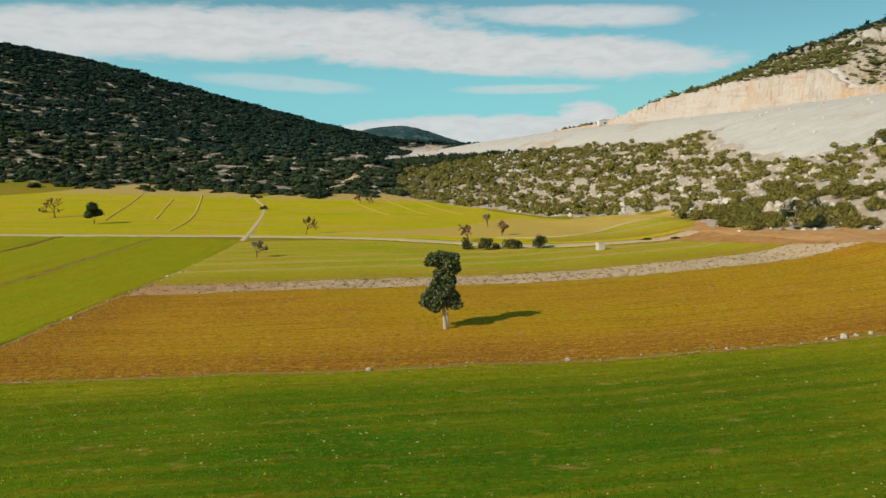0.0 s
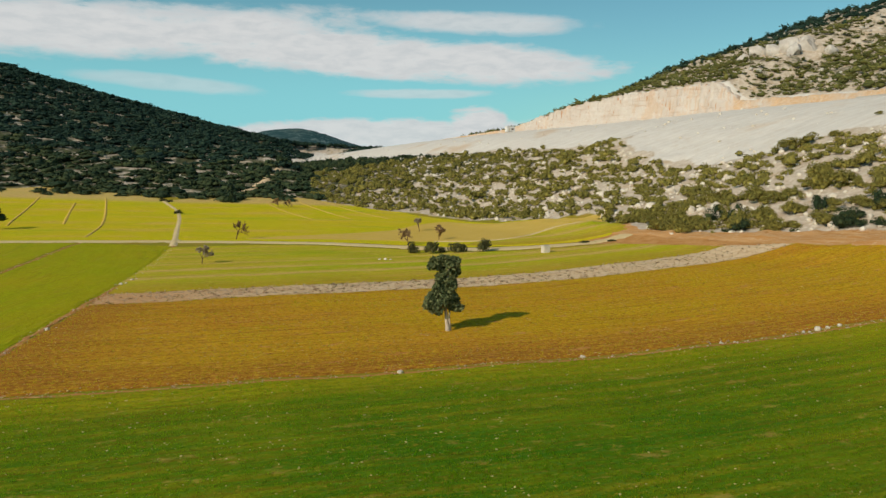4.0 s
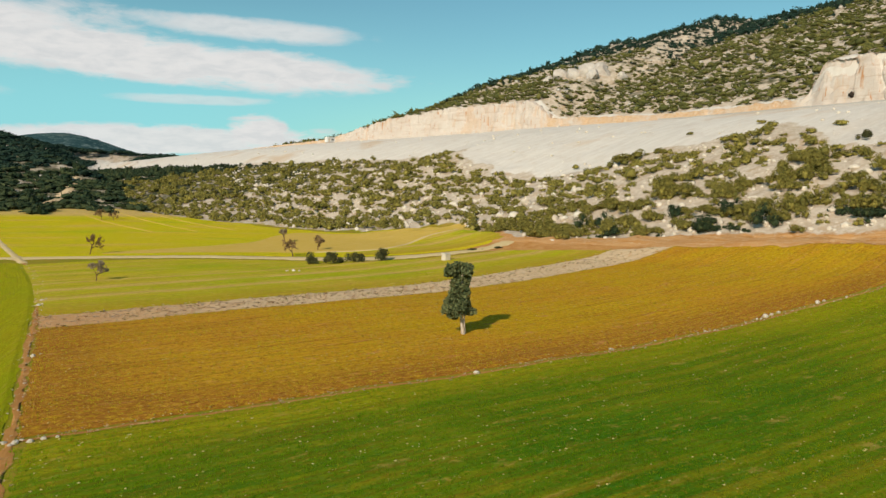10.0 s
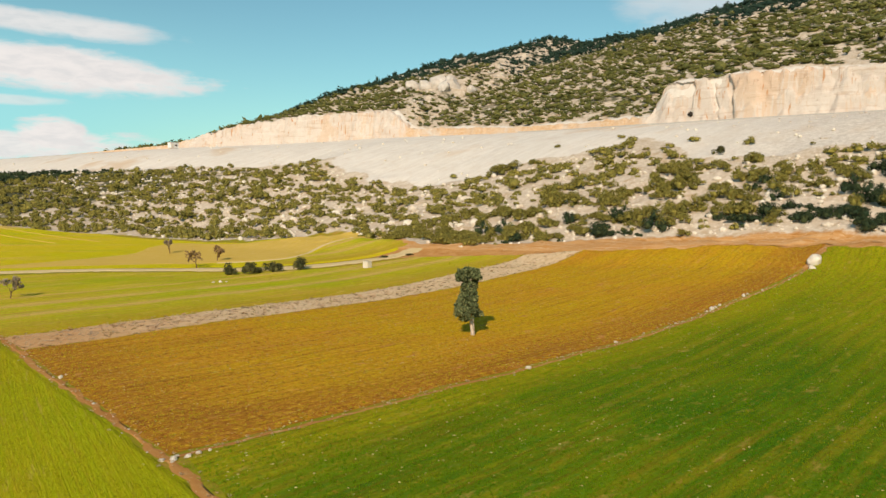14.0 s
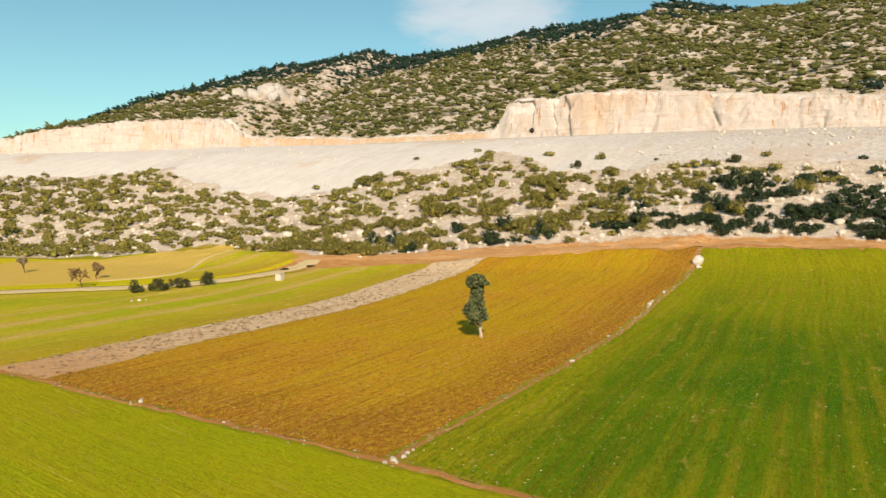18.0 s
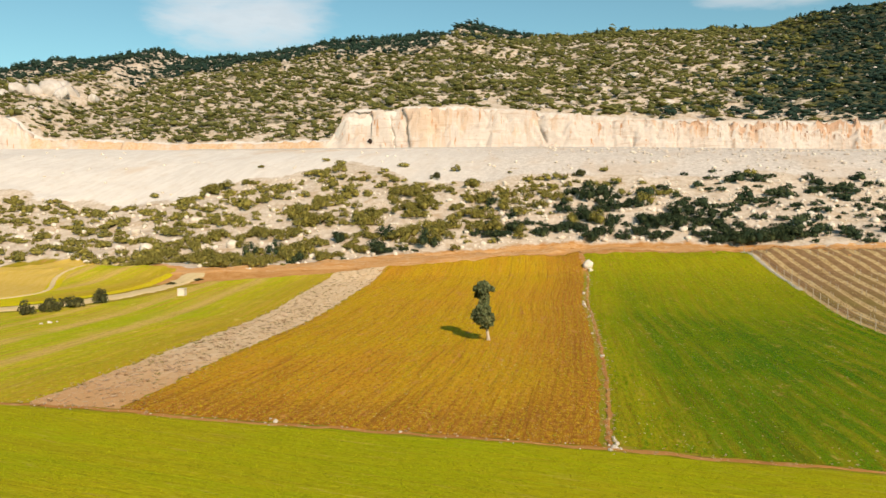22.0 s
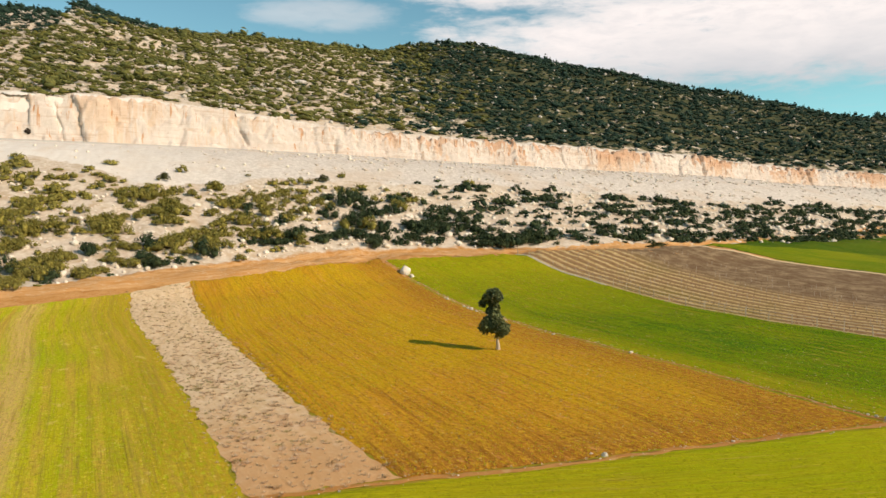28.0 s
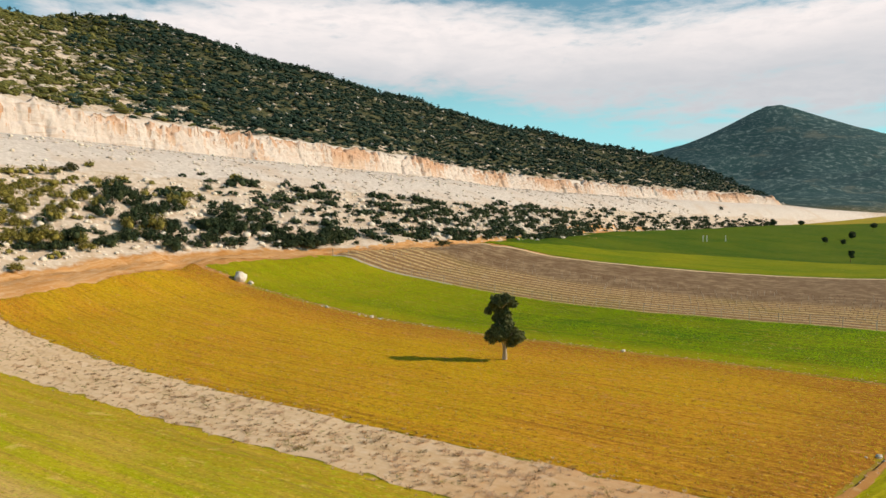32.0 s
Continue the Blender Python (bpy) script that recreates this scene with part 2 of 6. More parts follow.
    col = n.mix(n.math("MULTIPLY", n.step(grit, 0.53, 0.60), 0.8 * flecks), col, tuple(min(1, 1.3 * a + 0.03) for a in low))
    col = n.mix(n.math("MULTIPLY", n.step(grit, 0.47, 0.40), flecks), col, tuple(0.36 * c for c in soil))
    furrow = n.noise(n.scaled(uv, 0.045, 1.7), 1.0, 6, 0.78, 0.25)
    worn = n.step(n.noise(n.scaled(uv, 0.06, 0.20), 1.0, 4, 0.65), 0.22, 0.60)
    col = n.mix(n.math("MULTIPLY", n.math("MULTIPLY", n.step(furrow, 0.50, 0.60), worn), furrows), col, tuple(0.50 * c for c in soil))
    n.surface(col, 0.95, n.math("ADD", n.math("MULTIPLY", furrow, -0.4), n.math("ADD", n.math("MULTIPLY", drill, 0.5), n.math("MULTIPLY", clod, 0.6))), 0.7, 0.16, 0.03)
    return m


def vine_material():
    """Young vineyard: dark tilled rows with pale grassed strips between, weedy towards its far side."""
    m, n = material("vineyard_soil")
    uv, p = n.coords("UV"), n.coords()
    sep = n.node("ShaderNodeSeparateXYZ")
    n.set(sep.inputs[0], uv)
    v = n.math("ADD", sep.outputs[1], n.math("MULTIPLY", n.noise(n.scaled(uv, 0.05, 0.3), 1.0, 3), 0.9))
    band = n.math("SINE", n.math("MULTIPLY", v, 6.283 / 2.5))
    b, c = n.noise(p, 0.9, 5, 0.7), n.noise(p, 0.06, 4)
    pale = n.mix(n.step(b, 0.35, 0.65), (0.42, 0.285, 0.115), (0.53, 0.395, 0.20))
    soil = n.mix(n.step(b, 0.3, 0.7), (0.20, 0.115, 0.05), (0.30, 0.18, 0.085))
    soil = n.mix(n.math("MULTIPLY", n.step(c, 0.45, 0.7), 0.6), soil, (0.19, 0.155, 0.030))
    f = n.math("MULTIPLY", n.step(band, -0.1, 0.7), n.math("MULTIPLY", n.step(v, 36, 22), n.step(b, 0.2, 0.5)))
    col = n.mix(f, soil, pale)
    weeds = n.mix(n.step(n.noise(p, 0.35, 5, 0.7), 0.42, 0.66), (0.17, 0.105, 0.055), (0.31, 0.22, 0.125))
    col = n.mix(n.step(n.math("ADD", v, n.math("MULTIPLY", c, 12.0)), 26, 36), col, weeds)
    n.surface(col, 0.95, n.math("ADD", n.math("MULTIPLY", band, 0.5), b), 0.6, 0.15, 0.1)
    return m


def dirt_material(name, low, high, pale, rim=None):
    m, n = material(name)
    uv, p = n.coords("UV"), n.coords()
    a = n.noise(n.scaled(uv, 0.12, 1.1), 1.0, 5, 0.65)
    b, c = n.noise(p, 1.1, 5, 0.7), n.noise(p, 6.0, 3, 0.7)
    col = n.mix(n.step(a, 0.32, 0.66), low, high)
    col = n.mix(n.math("MULTIPLY", n.step(b, 0.5, 0.72), 0.7), col, pale)
    col = n.mix(n.math("MULTIPLY", n.step(c, 0.60, 0.74), 0.4), col, tuple(0.6 * v for v in low))
    if rim:
        sep = n.node("ShaderNodeSeparateXYZ")
        n.set(sep.inputs[0], uv)
        col = n.mix(n.math("MULTIPLY", n.step(n.math("ADD", sep.outputs[0], n.math("MULTIPLY", b, 26.0)), 40, 12), 0.8), col, rim)
    n.surface(col, 0.95, n.math("ADD", a, n.math("MULTIPLY", c, 0.4)), 0.6, 0.15, 0.1)
    return m


def cliff_material():
    """Freshly cut limestone with rusty runs from the cracks."""
    m, n = material("cut_limestone")
    p = n.coords()
    wide, fine = n.noise(p, 0.11, 5, 0.6), n.noise(p, 1.3, 6, 0.7)
    rust = n.node("ShaderNodeAttribute")
    rust.attribute_name = "rust"
    runs = n.noise(n.scaled(p, 0.5, 0.5, 0.04), 1.0, 6, 0.68, 0.6)
    patch = n.noise(n.scaled(p, 0.045, 0.045, 0.02), 1.0, 3, 0.5)
    col = n.mix(n.step(wide, 0.3, 0.7), (0.61, 0.555, 0.50), (0.56, 0.485, 0.425))
    rusty = n.math("ADD", runs, n.math("ADD", n.math("MULTIPLY", rust.outputs["Fac"], 0.13), n.math("MULTIPLY", n.math("SUBTRACT", patch, 0.5), 1.5)))
    col = n.mix(n.math("MULTIPLY", n.step(rusty, 0.55, 0.68), 0.7), col, n.mix(rust.outputs["Fac"], (0.60, 0.46, 0.34), (0.50, 0.255, 0.12)))
    col = n.mix(n.math("MULTIPLY", n.step(fine, 0.52, 0.70), 0.45), col, (0.52, 0.41, 0.31))
    drip = n.noise(n.scaled(p, 0.8, 0.8, 0.028), 1.0, 4, 0.6, 0.4)
    col = n.mix(n.math("MULTIPLY", n.math("MULTIPLY", n.step(drip, 0.59, 0.66), n.step(wide, 0.43, 0.57)), 0.9), col, (0.47, 0.22, 0.08))
    seam = n.noise(n.scaled(p, 1.6, 1.6, 0.05), 1.0, 3, 0.6, 0.5)
    col = n.mix(n.math("MULTIPLY", n.step(seam, 0.595, 0.65), n.math("MULTIPLY", rust.outputs["Fac"], 1.1, 0.0, True)), col, (0.20, 0.095, 0.045))
    bed = n.noise(n.scaled(p, 0.07, 0.07, 0.85), 1.0, 5, 0.7, 0.5)
    col = n.mix(n.math("MULTIPLY", n.step(bed, 0.56, 0.64), 0.55), col, (0.45, 0.33, 0.24))
    col = n.mix(n.math("MULTIPLY", n.step(bed, 0.42, 0.34), 0.5), col, (0.67, 0.62, 0.57))
    earth = n.node("ShaderNodeAttribute")
    earth.attribute_name = "earth"
    loose = n.mix(n.step(fine, 0.35, 0.65), (0.55, 0.335, 0.175), (0.62, 0.49, 0.36))
    col = n.mix(n.math("MULTIPLY", earth.outputs["Fac"], n.step(n.math("ADD", wide, n.math("MULTIPLY", fine, 0.4)), 0.5, 0.75)), col, loose)
    crust = n.noise(n.scaled(p, 0.5, 0.5, 0.9), 1.0, 6, 0.75)
    col = n.mix(n.math("MULTIPLY", n.step(crust, 0.62, 0.72), 0.5), col, (0.34, 0.22, 0.13))
    n.surface(col, 0.9, n.math("ADD", n.math("MULTIPLY", fine, 0.6), n.math("MULTIPLY", crust, 0.8)), 0.6, 0.4, 0.15)
    return m


def rock_material(name, low, high, stain):
    m, n = material(name)
    p = n.coords()
    r = n.node("ShaderNodeObjectInfo").outputs["Random"]
    a, b = n.noise(p, 1.4, 5, 0.65), n.noise(p, 6.0, 5, 0.7)
    col = n.mix(n.step(a, 0.3, 0.7), low, high)
    col = n.mix(n.math("MULTIPLY", n.step(b, 0.5, 0.7), 0.5), col, stain)
    col = n.mix(n.math("MULTIPLY", r, 0.3), col, stain)
    n.surface(col, 0.9, n.math("ADD", a, n.math("MULTIPLY", b, 0.5)), 0.7, 0.2, 0.15)
    return m


def leaf_material(name, low, high, single=False, grain=3.0):
    """Small hard leaves; each bush or spray a little different."""
    m, n = material(name)
    p = n.coords()
    if single:
        r = n.node("ShaderNodeObjectInfo").outputs["Random"]
    else:
        r = n.node("ShaderNodeNewGeometry").outputs["Random Per Island"]
    f = n.math("ADD", n.math("MULTIPLY", r, 0.7), n.math("MULTIPLY", n.math("SUBTRACT", n.noise(p, 0.5, 3), 0.5), 1.0))
    col = n.mix(n.step(f, 0.05, 0.85), low, high)
    g = n.noise(p, grain, 4, 0.8)
    col = n.mix(n.math("ADD", n.math("MULTIPLY", n.step(g, 0.38, 0.60), 0.5), 0.5), tuple(0.5 * c for c in low), col)
    n.surface(col, 0.75, g, 0.35, 0.15, 0.15)
    return m


def straw_material(name, low, high):
    m, n = material(name)
    r = n.node("ShaderNodeNewGeometry").outputs["Random Per Island"]
    n.surface(n.mix(r, low, high), 0.9)
    return m


def blade_material(name, low, high, through, share=0.5, east=None):
    """Thin young leaves that let some of the sun through."""
    m, n = material(name)
    r = n.node("ShaderNodeNewGeometry").outputs["Random Per Island"]
    col = n.mix(r, low, high)
    if east:
        p = n.coords()
        streak = n.noise(n.scaled(p, 0.03, 0.42, 1.0, -9.5), 1.0, 5, 0.7, 0.3)
        col = n.mix(n.math("MULTIPLY", n.step(streak, 0.51, 0.60), 0.85), col, (0.40, 0.25, 0.012))
        col = n.mix(n.math("MULTIPLY", n.step(streak, 0.48, 0.40), 0.75), col, (0.015, 0.10, 0.004))
        sep = n.node("ShaderNodeSeparateXYZ")
        n.set(sep.inputs[0], n.coords())
        col = n.mix(n.math("MULTIPLY", n.step(sep.outputs[0], 0, 55), 0.95), col, east)
    b = n.surface(col, 0.8, None, 0.4, 0.1, 0.1)
    glow = n.node("ShaderNodeBsdfTranslucent")
    n.set(glow.inputs[0], through)
    both = n.node("ShaderNodeMixShader")
    n.set(both.inputs[0], share), n.set(both.inputs[1], b.outputs[0]), n.set(both.inputs[2], glow.outputs[0])
    out = [q for q in n.tree.nodes if q.type == "OUTPUT_MATERIAL"][0]
    n.set(out.inputs[0], both.outputs[0])
    return m


def bark_material(name, low, high):
    m, n = material(name)
    p = n.coords()
    a = n.noise(n.scaled(p, 6, 6, 1.2), 1.0, 5, 0.7)
    n.surface(n.mix(n.step(a, 0.3, 0.7), low, high), 0.9, a, 0.8, 0.05, 0.1)
    return m


def plain_material(name, colour, rough=0.8, wear=(0.3, 0.28, 0.25), metal=0.0):
    m, n = material(name)
    p = n.coords()
    a = n.noise(p, 2.2, 6, 0.7)
    b = n.surface(n.mix(n.math("MULTIPLY", n.step(a, 0.45, 0.75), 0.5), colour, wear), rough, a, 0.3, 0.03, 0.3)
    b.inputs["Metallic"].default_value = metal
    return m


M_GROUND = ground_material()
M_BROWN = crop_material("sparse_crop_on_ochre_soil", (0.53, 0.335, 0.009), (0.56, 0.275, 0.018), (0.43, 0.165, 0.028), 1.3, 0.32, None, 0.0, 0.48, ((0.34, 0.13, 0.022), 12.0, 3.0, 18.0, 6.0), 0.78, (1.5, 0.2, (0.52, 0.30, 0.05)))
M_GREEN = crop_material("deep_green_crop", (0.050, 0.150, 0.003), (0.17, 0.235, 0.004), (0.38, 0.22, 0.016), 2.4, 0.10, (0.020, 0.100, 0.004), 0.0, 0.35, ((0.38, 0.34, 0.008), 28.0, 34.5, 45.0, 105.0), 0.5, (1.9, 0.55, (0.33, 0.27, 0.012)))
M_LIME = crop_material("lime_green_crop", (0.35, 0.42, 0.005), (0.53, 0.45, 0.012), (0.62, 0.42, 0.09), 1.5, 0.32, None, 9.0, 0.5, ((0.44, 0.27, 0.022), 15.0, 3.0, 1e6, 2e6), 0.5, (1.7, 0.8, (0.56, 0.35, 0.05)), ((12.3, 1.3, (0.63, 0.42, 0.12)), (20.8, 1.5, (0.63, 0.42, 0.12)), (29.0, 1.0, (0.60, 0.42, 0.10))))
M_GOLD = crop_material("yellow_green_stubble", (0.54, 0.49, 0.004), (0.64, 0.47, 0.014), (0.63, 0.42, 0.09), 3.0, 0.16, (0.35, 0.44, 0.006), 17.0, 0.15, ((0.60, 0.40, 0.19), 104.0, 118.0, 1e6, 2e6))
M_WEST = crop_material("yellowish_crop", (0.335, 0.37, 0.005), (0.43, 0.362, 0.009), (0.45, 0.27, 0.03), 1.3, 0.06, (0.24, 0.32, 0.006), 0.0, 0.25)
M_FAR = crop_material("far_green_crop", (0.035, 0.10, 0.006), (0.095, 0.14, 0.006), (0.26, 0.21, 0.02), 5.0, 0.02, (0.035, 0.11, 0.010))
M_FARLIGHT = crop_material("far_light_crop", (0.12, 0.19, 0.006), (0.25, 0.26, 0.008), (0.33, 0.26, 0.02), 4.0, 0.05, (0.07, 0.15, 0.008))
M_VINE = vine_material()
M_FALLOW = dirt_material("dry_fallow", (0.62, 0.445, 0.255), (0.71, 0.535, 0.34), (0.76, 0.61, 0.43), (0.56, 0.29, 0.11))
M_TRACK = dirt_material("orange_dirt", (0.54, 0.25, 0.070), (0.62, 0.36, 0.16), (0.68, 0.49, 0.31))
M_ROAD = dirt_material("pale_dirt", (0.60, 0.45, 0.22), (0.68, 0.53, 0.29), (0.73, 0.60, 0.38))
M_MARGIN = dirt_material("weedy_margin", (0.42, 0.185, 0.048), (0.48, 0.235, 0.07), (0.56, 0.38, 0.17))
M_GRAVEL = dirt_material("grey_gravel", (0.43, 0.37, 0.29), (0.52, 0.46, 0.38), (0.61, 0.55, 0.47))
M_CLIFF = cliff_material()
M_STONE = rock_material("white_limestone", (0.62, 0.54, 0.43), (0.80, 0.75, 0.66), (0.45, 0.36, 0.26))
M_SPALL = rock_material("broken_limestone", (0.46, 0.39, 0.325), (0.60, 0.53, 0.455), (0.40, 0.30, 0.22))
M_CRAG = rock_material("grey_limestone", (0.47, 0.43, 0.385), (0.68, 0.645, 0.60), (0.37, 0.30, 0.23))
M_OLIVE = leaf_material("olive_scrub_leaves", (0.150, 0.140, 0.034), (0.375, 0.32, 0.070))
M_HEDGE = leaf_material("hedge_leaves", (0.050, 0.056, 0.022), (0.16, 0.15, 0.050))
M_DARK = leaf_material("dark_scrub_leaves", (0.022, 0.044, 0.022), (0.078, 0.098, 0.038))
# dark pine green, lowered further to hold the cloud shade on the hills
M_PINE_SHADE = leaf_material("pine_cloud_shade_leaves", (0.013, 0.036, 0.027), (0.039, 0.070, 0.042), False, 1.2)
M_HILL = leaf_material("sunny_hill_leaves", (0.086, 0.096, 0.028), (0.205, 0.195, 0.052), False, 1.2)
M_CROWN = leaf_material("evergreen_leaves", (0.085, 0.112, 0.046), (0.27, 0.29, 0.125), False, 5.0)
M_BARK = bark_material("pale_bark", (0.36, 0.29, 0.21), (0.62, 0.53, 0.42))
M_TWIG = bark_material("brown_bark", (0.10, 0.062, 0.034), (0.20, 0.125, 0.070))
M_WEED = straw_material("dead_weeds", (0.17, 0.10, 0.045), (0.36, 0.235, 0.11))
M_CONCRETE = plain_material("weathered_concrete", (0.66, 0.60, 0.50), 0.9, (0.42, 0.36, 0.28))
M_KERB = plain_material("grey_concrete", (0.40, 0.38, 0.35), 0.9, (0.28, 0.25, 0.22))
M_WOOD = plain_material("grey_wood", (0.46, 0.39, 0.30), 0.9, (0.25, 0.2, 0.15))
M_WIRE = plain_material("galvanised_wire", (0.45, 0.44, 0.42), 0.5, (0.3, 0.25, 0.2), 0.8)
M_PAINT = plain_material("pale_painted_steel", (0.74, 0.74, 0.72), 0.5, (0.5, 0.47, 0.42))
# near-black colour that stands for the shade inside openings
M_HOLE_SHADE = plain_material("hole_shade", (0.030, 0.022, 0.016), 0.95, (0.05, 0.035, 0.02))

M_SPROUT = blade_material("sparse_sprout_leaves", (0.30, 0.30, 0.006), (0.62, 0.52, 0.05), (0.75, 0.66, 0.03))
M_SHOOT = blade_material("deep_green_blades", (0.030, 0.13, 0.003), (0.11, 0.21, 0.005), (0.48, 0.74, 0.012), 0.65, (0.42, 0.42, 0.01))
M_LIMEBLADE = blade_material("lime_green_blades", (0.29, 0.32, 0.004), (0.50, 0.43, 0.014), (0.62, 0.62, 0.02))
M_STRAW = blade_material("dry_grass", (0.60, 0.43, 0.27), (0.74, 0.58, 0.40), (0.70, 0.53, 0.36))
M_BRUSH = blade_material("dry_brush", (0.60, 0.445, 0.30), (0.73, 0.58, 0.42), (0.70, 0.54, 0.38))
M_HAZEL = blade_material("pale_twigs", (0.30, 0.24, 0.17), (0.46, 0.39, 0.30), (0.40, 0.32, 0.22), 0.3)
M_STUBBLE = dirt_material("tan_stubble", (0.58, 0.39, 0.06), (0.63, 0.43, 0.10), (0.66, 0.48, 0.18))
M_SOILCLOD = straw_material("earth_clods", (0.36, 0.18, 0.035), (0.66, 0.48, 0.16))


# ---- the lie of the land: a road cut runs along the hill, stations from north to south ----
ST_Y = np.array([760, 620, 450, 332, 262, 217, 185, 126, 78, 31, -4, -50, -99, -150, -209, -318, -440, -511, -620, -900.])
ST_X = np.array([-30, 0, 40, 82, 118, 138, 145, 149, 150.5, 157, 162, 167, 172.5, 181, 188, 186, 183, 181, 178, 170.])
ROAD_Z = np.array([31, 33, 34, 35.5, 36.3, 37.2, 36.8, 35.0, 34.2, 33.8, 33.2, 31.8, 30.5, 30.2, 27.3, 25, 23.8, 23, 20, 16.])
TALUS_D = np.array([-30, -30, -45, -52, -55, -58, -66, -66, -47, -48, -50, -49, -51, -50, -45, -35, -32, -30, -24, -20.])
TALUS_Z = np.array([24, 24, 24, 23.5, 23, 22, 23.5, 15.5, 22, 23.2, 22, 21.5, 18.5, 18, 18, 14, 11, 10, 9, 8.])
FOOT_D = np.array([-70, -70, -80, -105, -112, -116, -110, -106, -96, -88, -84, -86, -86, -76, -58, -45, -40, -38, -34, -30.])
FOOT_Z = np.array([20, 20, 18, 13, 6, 3, 2.5, 2.5, 3.6, 5.6, 6.8, 7.2, 7.5, 7.6, 8, 7, 6.4, 6, 6, 6.])
RISE = np.array([1, 1, 1, 9, 38, 63, 79.5, 88.5, 82, 72, 74.3, 78.8, 81.8, 90.8, 74.2, 49.3, 37.8, 26, 4, 1.])
CREST_D = np.array([60, 60, 60, 80, 120, 190, 225, 232, 232, 225, 215, 230, 240, 220, 180, 130, 100, 70, 50, 50.])
CLIFF_Y = np.array([700, 450, 332, 300, 262, 217, 208, 150, 93, 87, 60, 31, -4, -50, -99, -209, -318, -506, -516.])
CLIFF_H = np.array([0, 0, 2.5, 9.5, 13, 12, 4, 2.5, 3.5, 12.8, 14, 12.5, 9.6, 8.7, 8.7, 7, 6.2, 6, 0.])

# the belt of scrub below the spoil: its upper and lower edge, as distances from the road
BELT_Y = np.array([420, 369, 341, 309, 287, 251, 217, 190, 164, 141, 126, 108, 101, 96, 85, 80, 74, 67, 60, 52, 32, 12, -7, -33, -53, -78, -104, -190, -309, -520.])
BELT_TOP = np.array([-60, -60, -55, -57, -53, -55, -53, -57, -68, -70, -66, -63, -57, -50, -44, -37, -33, -38, -44, -52, -52, -49, -52, -46, -50, -49, -52, -47, -34, -28.])
SOLE_Y = np.array([420, 278, 251, 218, 156, 129, 118, 112, 83, 76, 70, 66, 60, 46, 36, 22, 4, -8, -36, -78, -105, -150, -184, -309, -520.])
SOLE_D = np.array([-140, -137, -134, -131, -124, -116, -101, -99, -103, -105, -105, -101, -94, -89, -86.5, -83, -81.5, -82, -84.5, -85, -88, -76, -62, -46, -40.])


def road_line():
    """The road's line through its stations, and the station value at each of its points."""
    step = np.arange(len(ST_Y))
    fine = np.linspace(0, len(ST_Y) - 1, 1400)
    def smooth(v):
        k = np.clip(fine.astype(int), 0, len(v) - 2)
        f = fine - k
        p = np.concatenate([[2 * v[0] - v[1]], v, [2 * v[-1] - v[-2]]])
        a, b, c, d = p[k], p[k + 1], p[k + 2], p[k + 3]
        return 0.5 * (2 * b + (c - a) * f + (2 * a - 5 * b + 4 * c - d) * f**2 + (3 * b - a - 3 * c + d) * f**3)
    return smooth(ST_X), smooth(ST_Y), fine


LINE_X, LINE_Y, LINE_S = road_line()
TAN_X, TAN_Y = np.gradient(LINE_X), np.gradient(LINE_Y)
_len = np.hypot(TAN_X, TAN_Y)
NOR_X, NOR_Y = -TAN_Y / _len, TAN_X / _len  # points uphill, to the east
ALONG = np.concatenate([[0], np.cumsum(np.hypot(np.diff(LINE_X), np.diff(LINE_Y)))])


def road_place(x, y):
    """Station and signed distance from the road's line (uphill positive)."""
    x, y = np.ravel(x), np.ravel(y)
    s, d = np.empty(len(x)), np.empty(len(x))
    for i in range(0, len(x), 4000):
        xx, yy = x[i:i + 4000, None], y[i:i + 4000, None]
        k = ((xx - LINE_X) ** 2 + (yy - LINE_Y) ** 2).argmin(1)
        ex, ey = xx[:, 0] - LINE_X[k], yy[:, 0] - LINE_Y[k]
        d[i:i + 4000] = ex * NOR_X[k] + ey * NOR_Y[k]
        s[i:i + 4000] = LINE_S[k]
        far = np.hypot(ex, ey)
        d[i:i + 4000] = np.sign(d[i:i + 4000]) * far
    return s, d


def waves(x, y, size, seed, octaves=4):
    """Smooth noise between about -1 and 1: sums of turned sine products."""
    out, amp, rng = 0.0, 1.0, np.random.RandomState(seed)
    for _ in range(octaves):
        for _ in range(3):
            a, p, q = rng.rand(3) * 6.283
            u, v = np.cos(a) * x + np.sin(a) * y, -np.sin(a) * x + np.cos(a) * y
            out = out + amp * 0.42 * np.sin(6.283 * u / size + p + 1.3 * np.sin(6.283 * v / size / 1.7 + q)) * np.cos(6.283 * v / size * 0.83 + q)
        size, amp = size * 0.47, amp * 0.5
    return out


def softstep(v, a, b):
    f = np.clip((v - a) / (b - a), 0, 1)
    return f * f * (3 - 2 * f)


def at_station(s, v):
    return np.interp(s, np.arange(len(v)), v)


def belt(s):
    """The upper and lower edge of the scrub belt at a station."""
    y = np.interp(s, LINE_S, LINE_Y)
    return np.interp(-y, -BELT_Y, BELT_TOP), np.interp(-y, -SOLE_Y, SOLE_D)


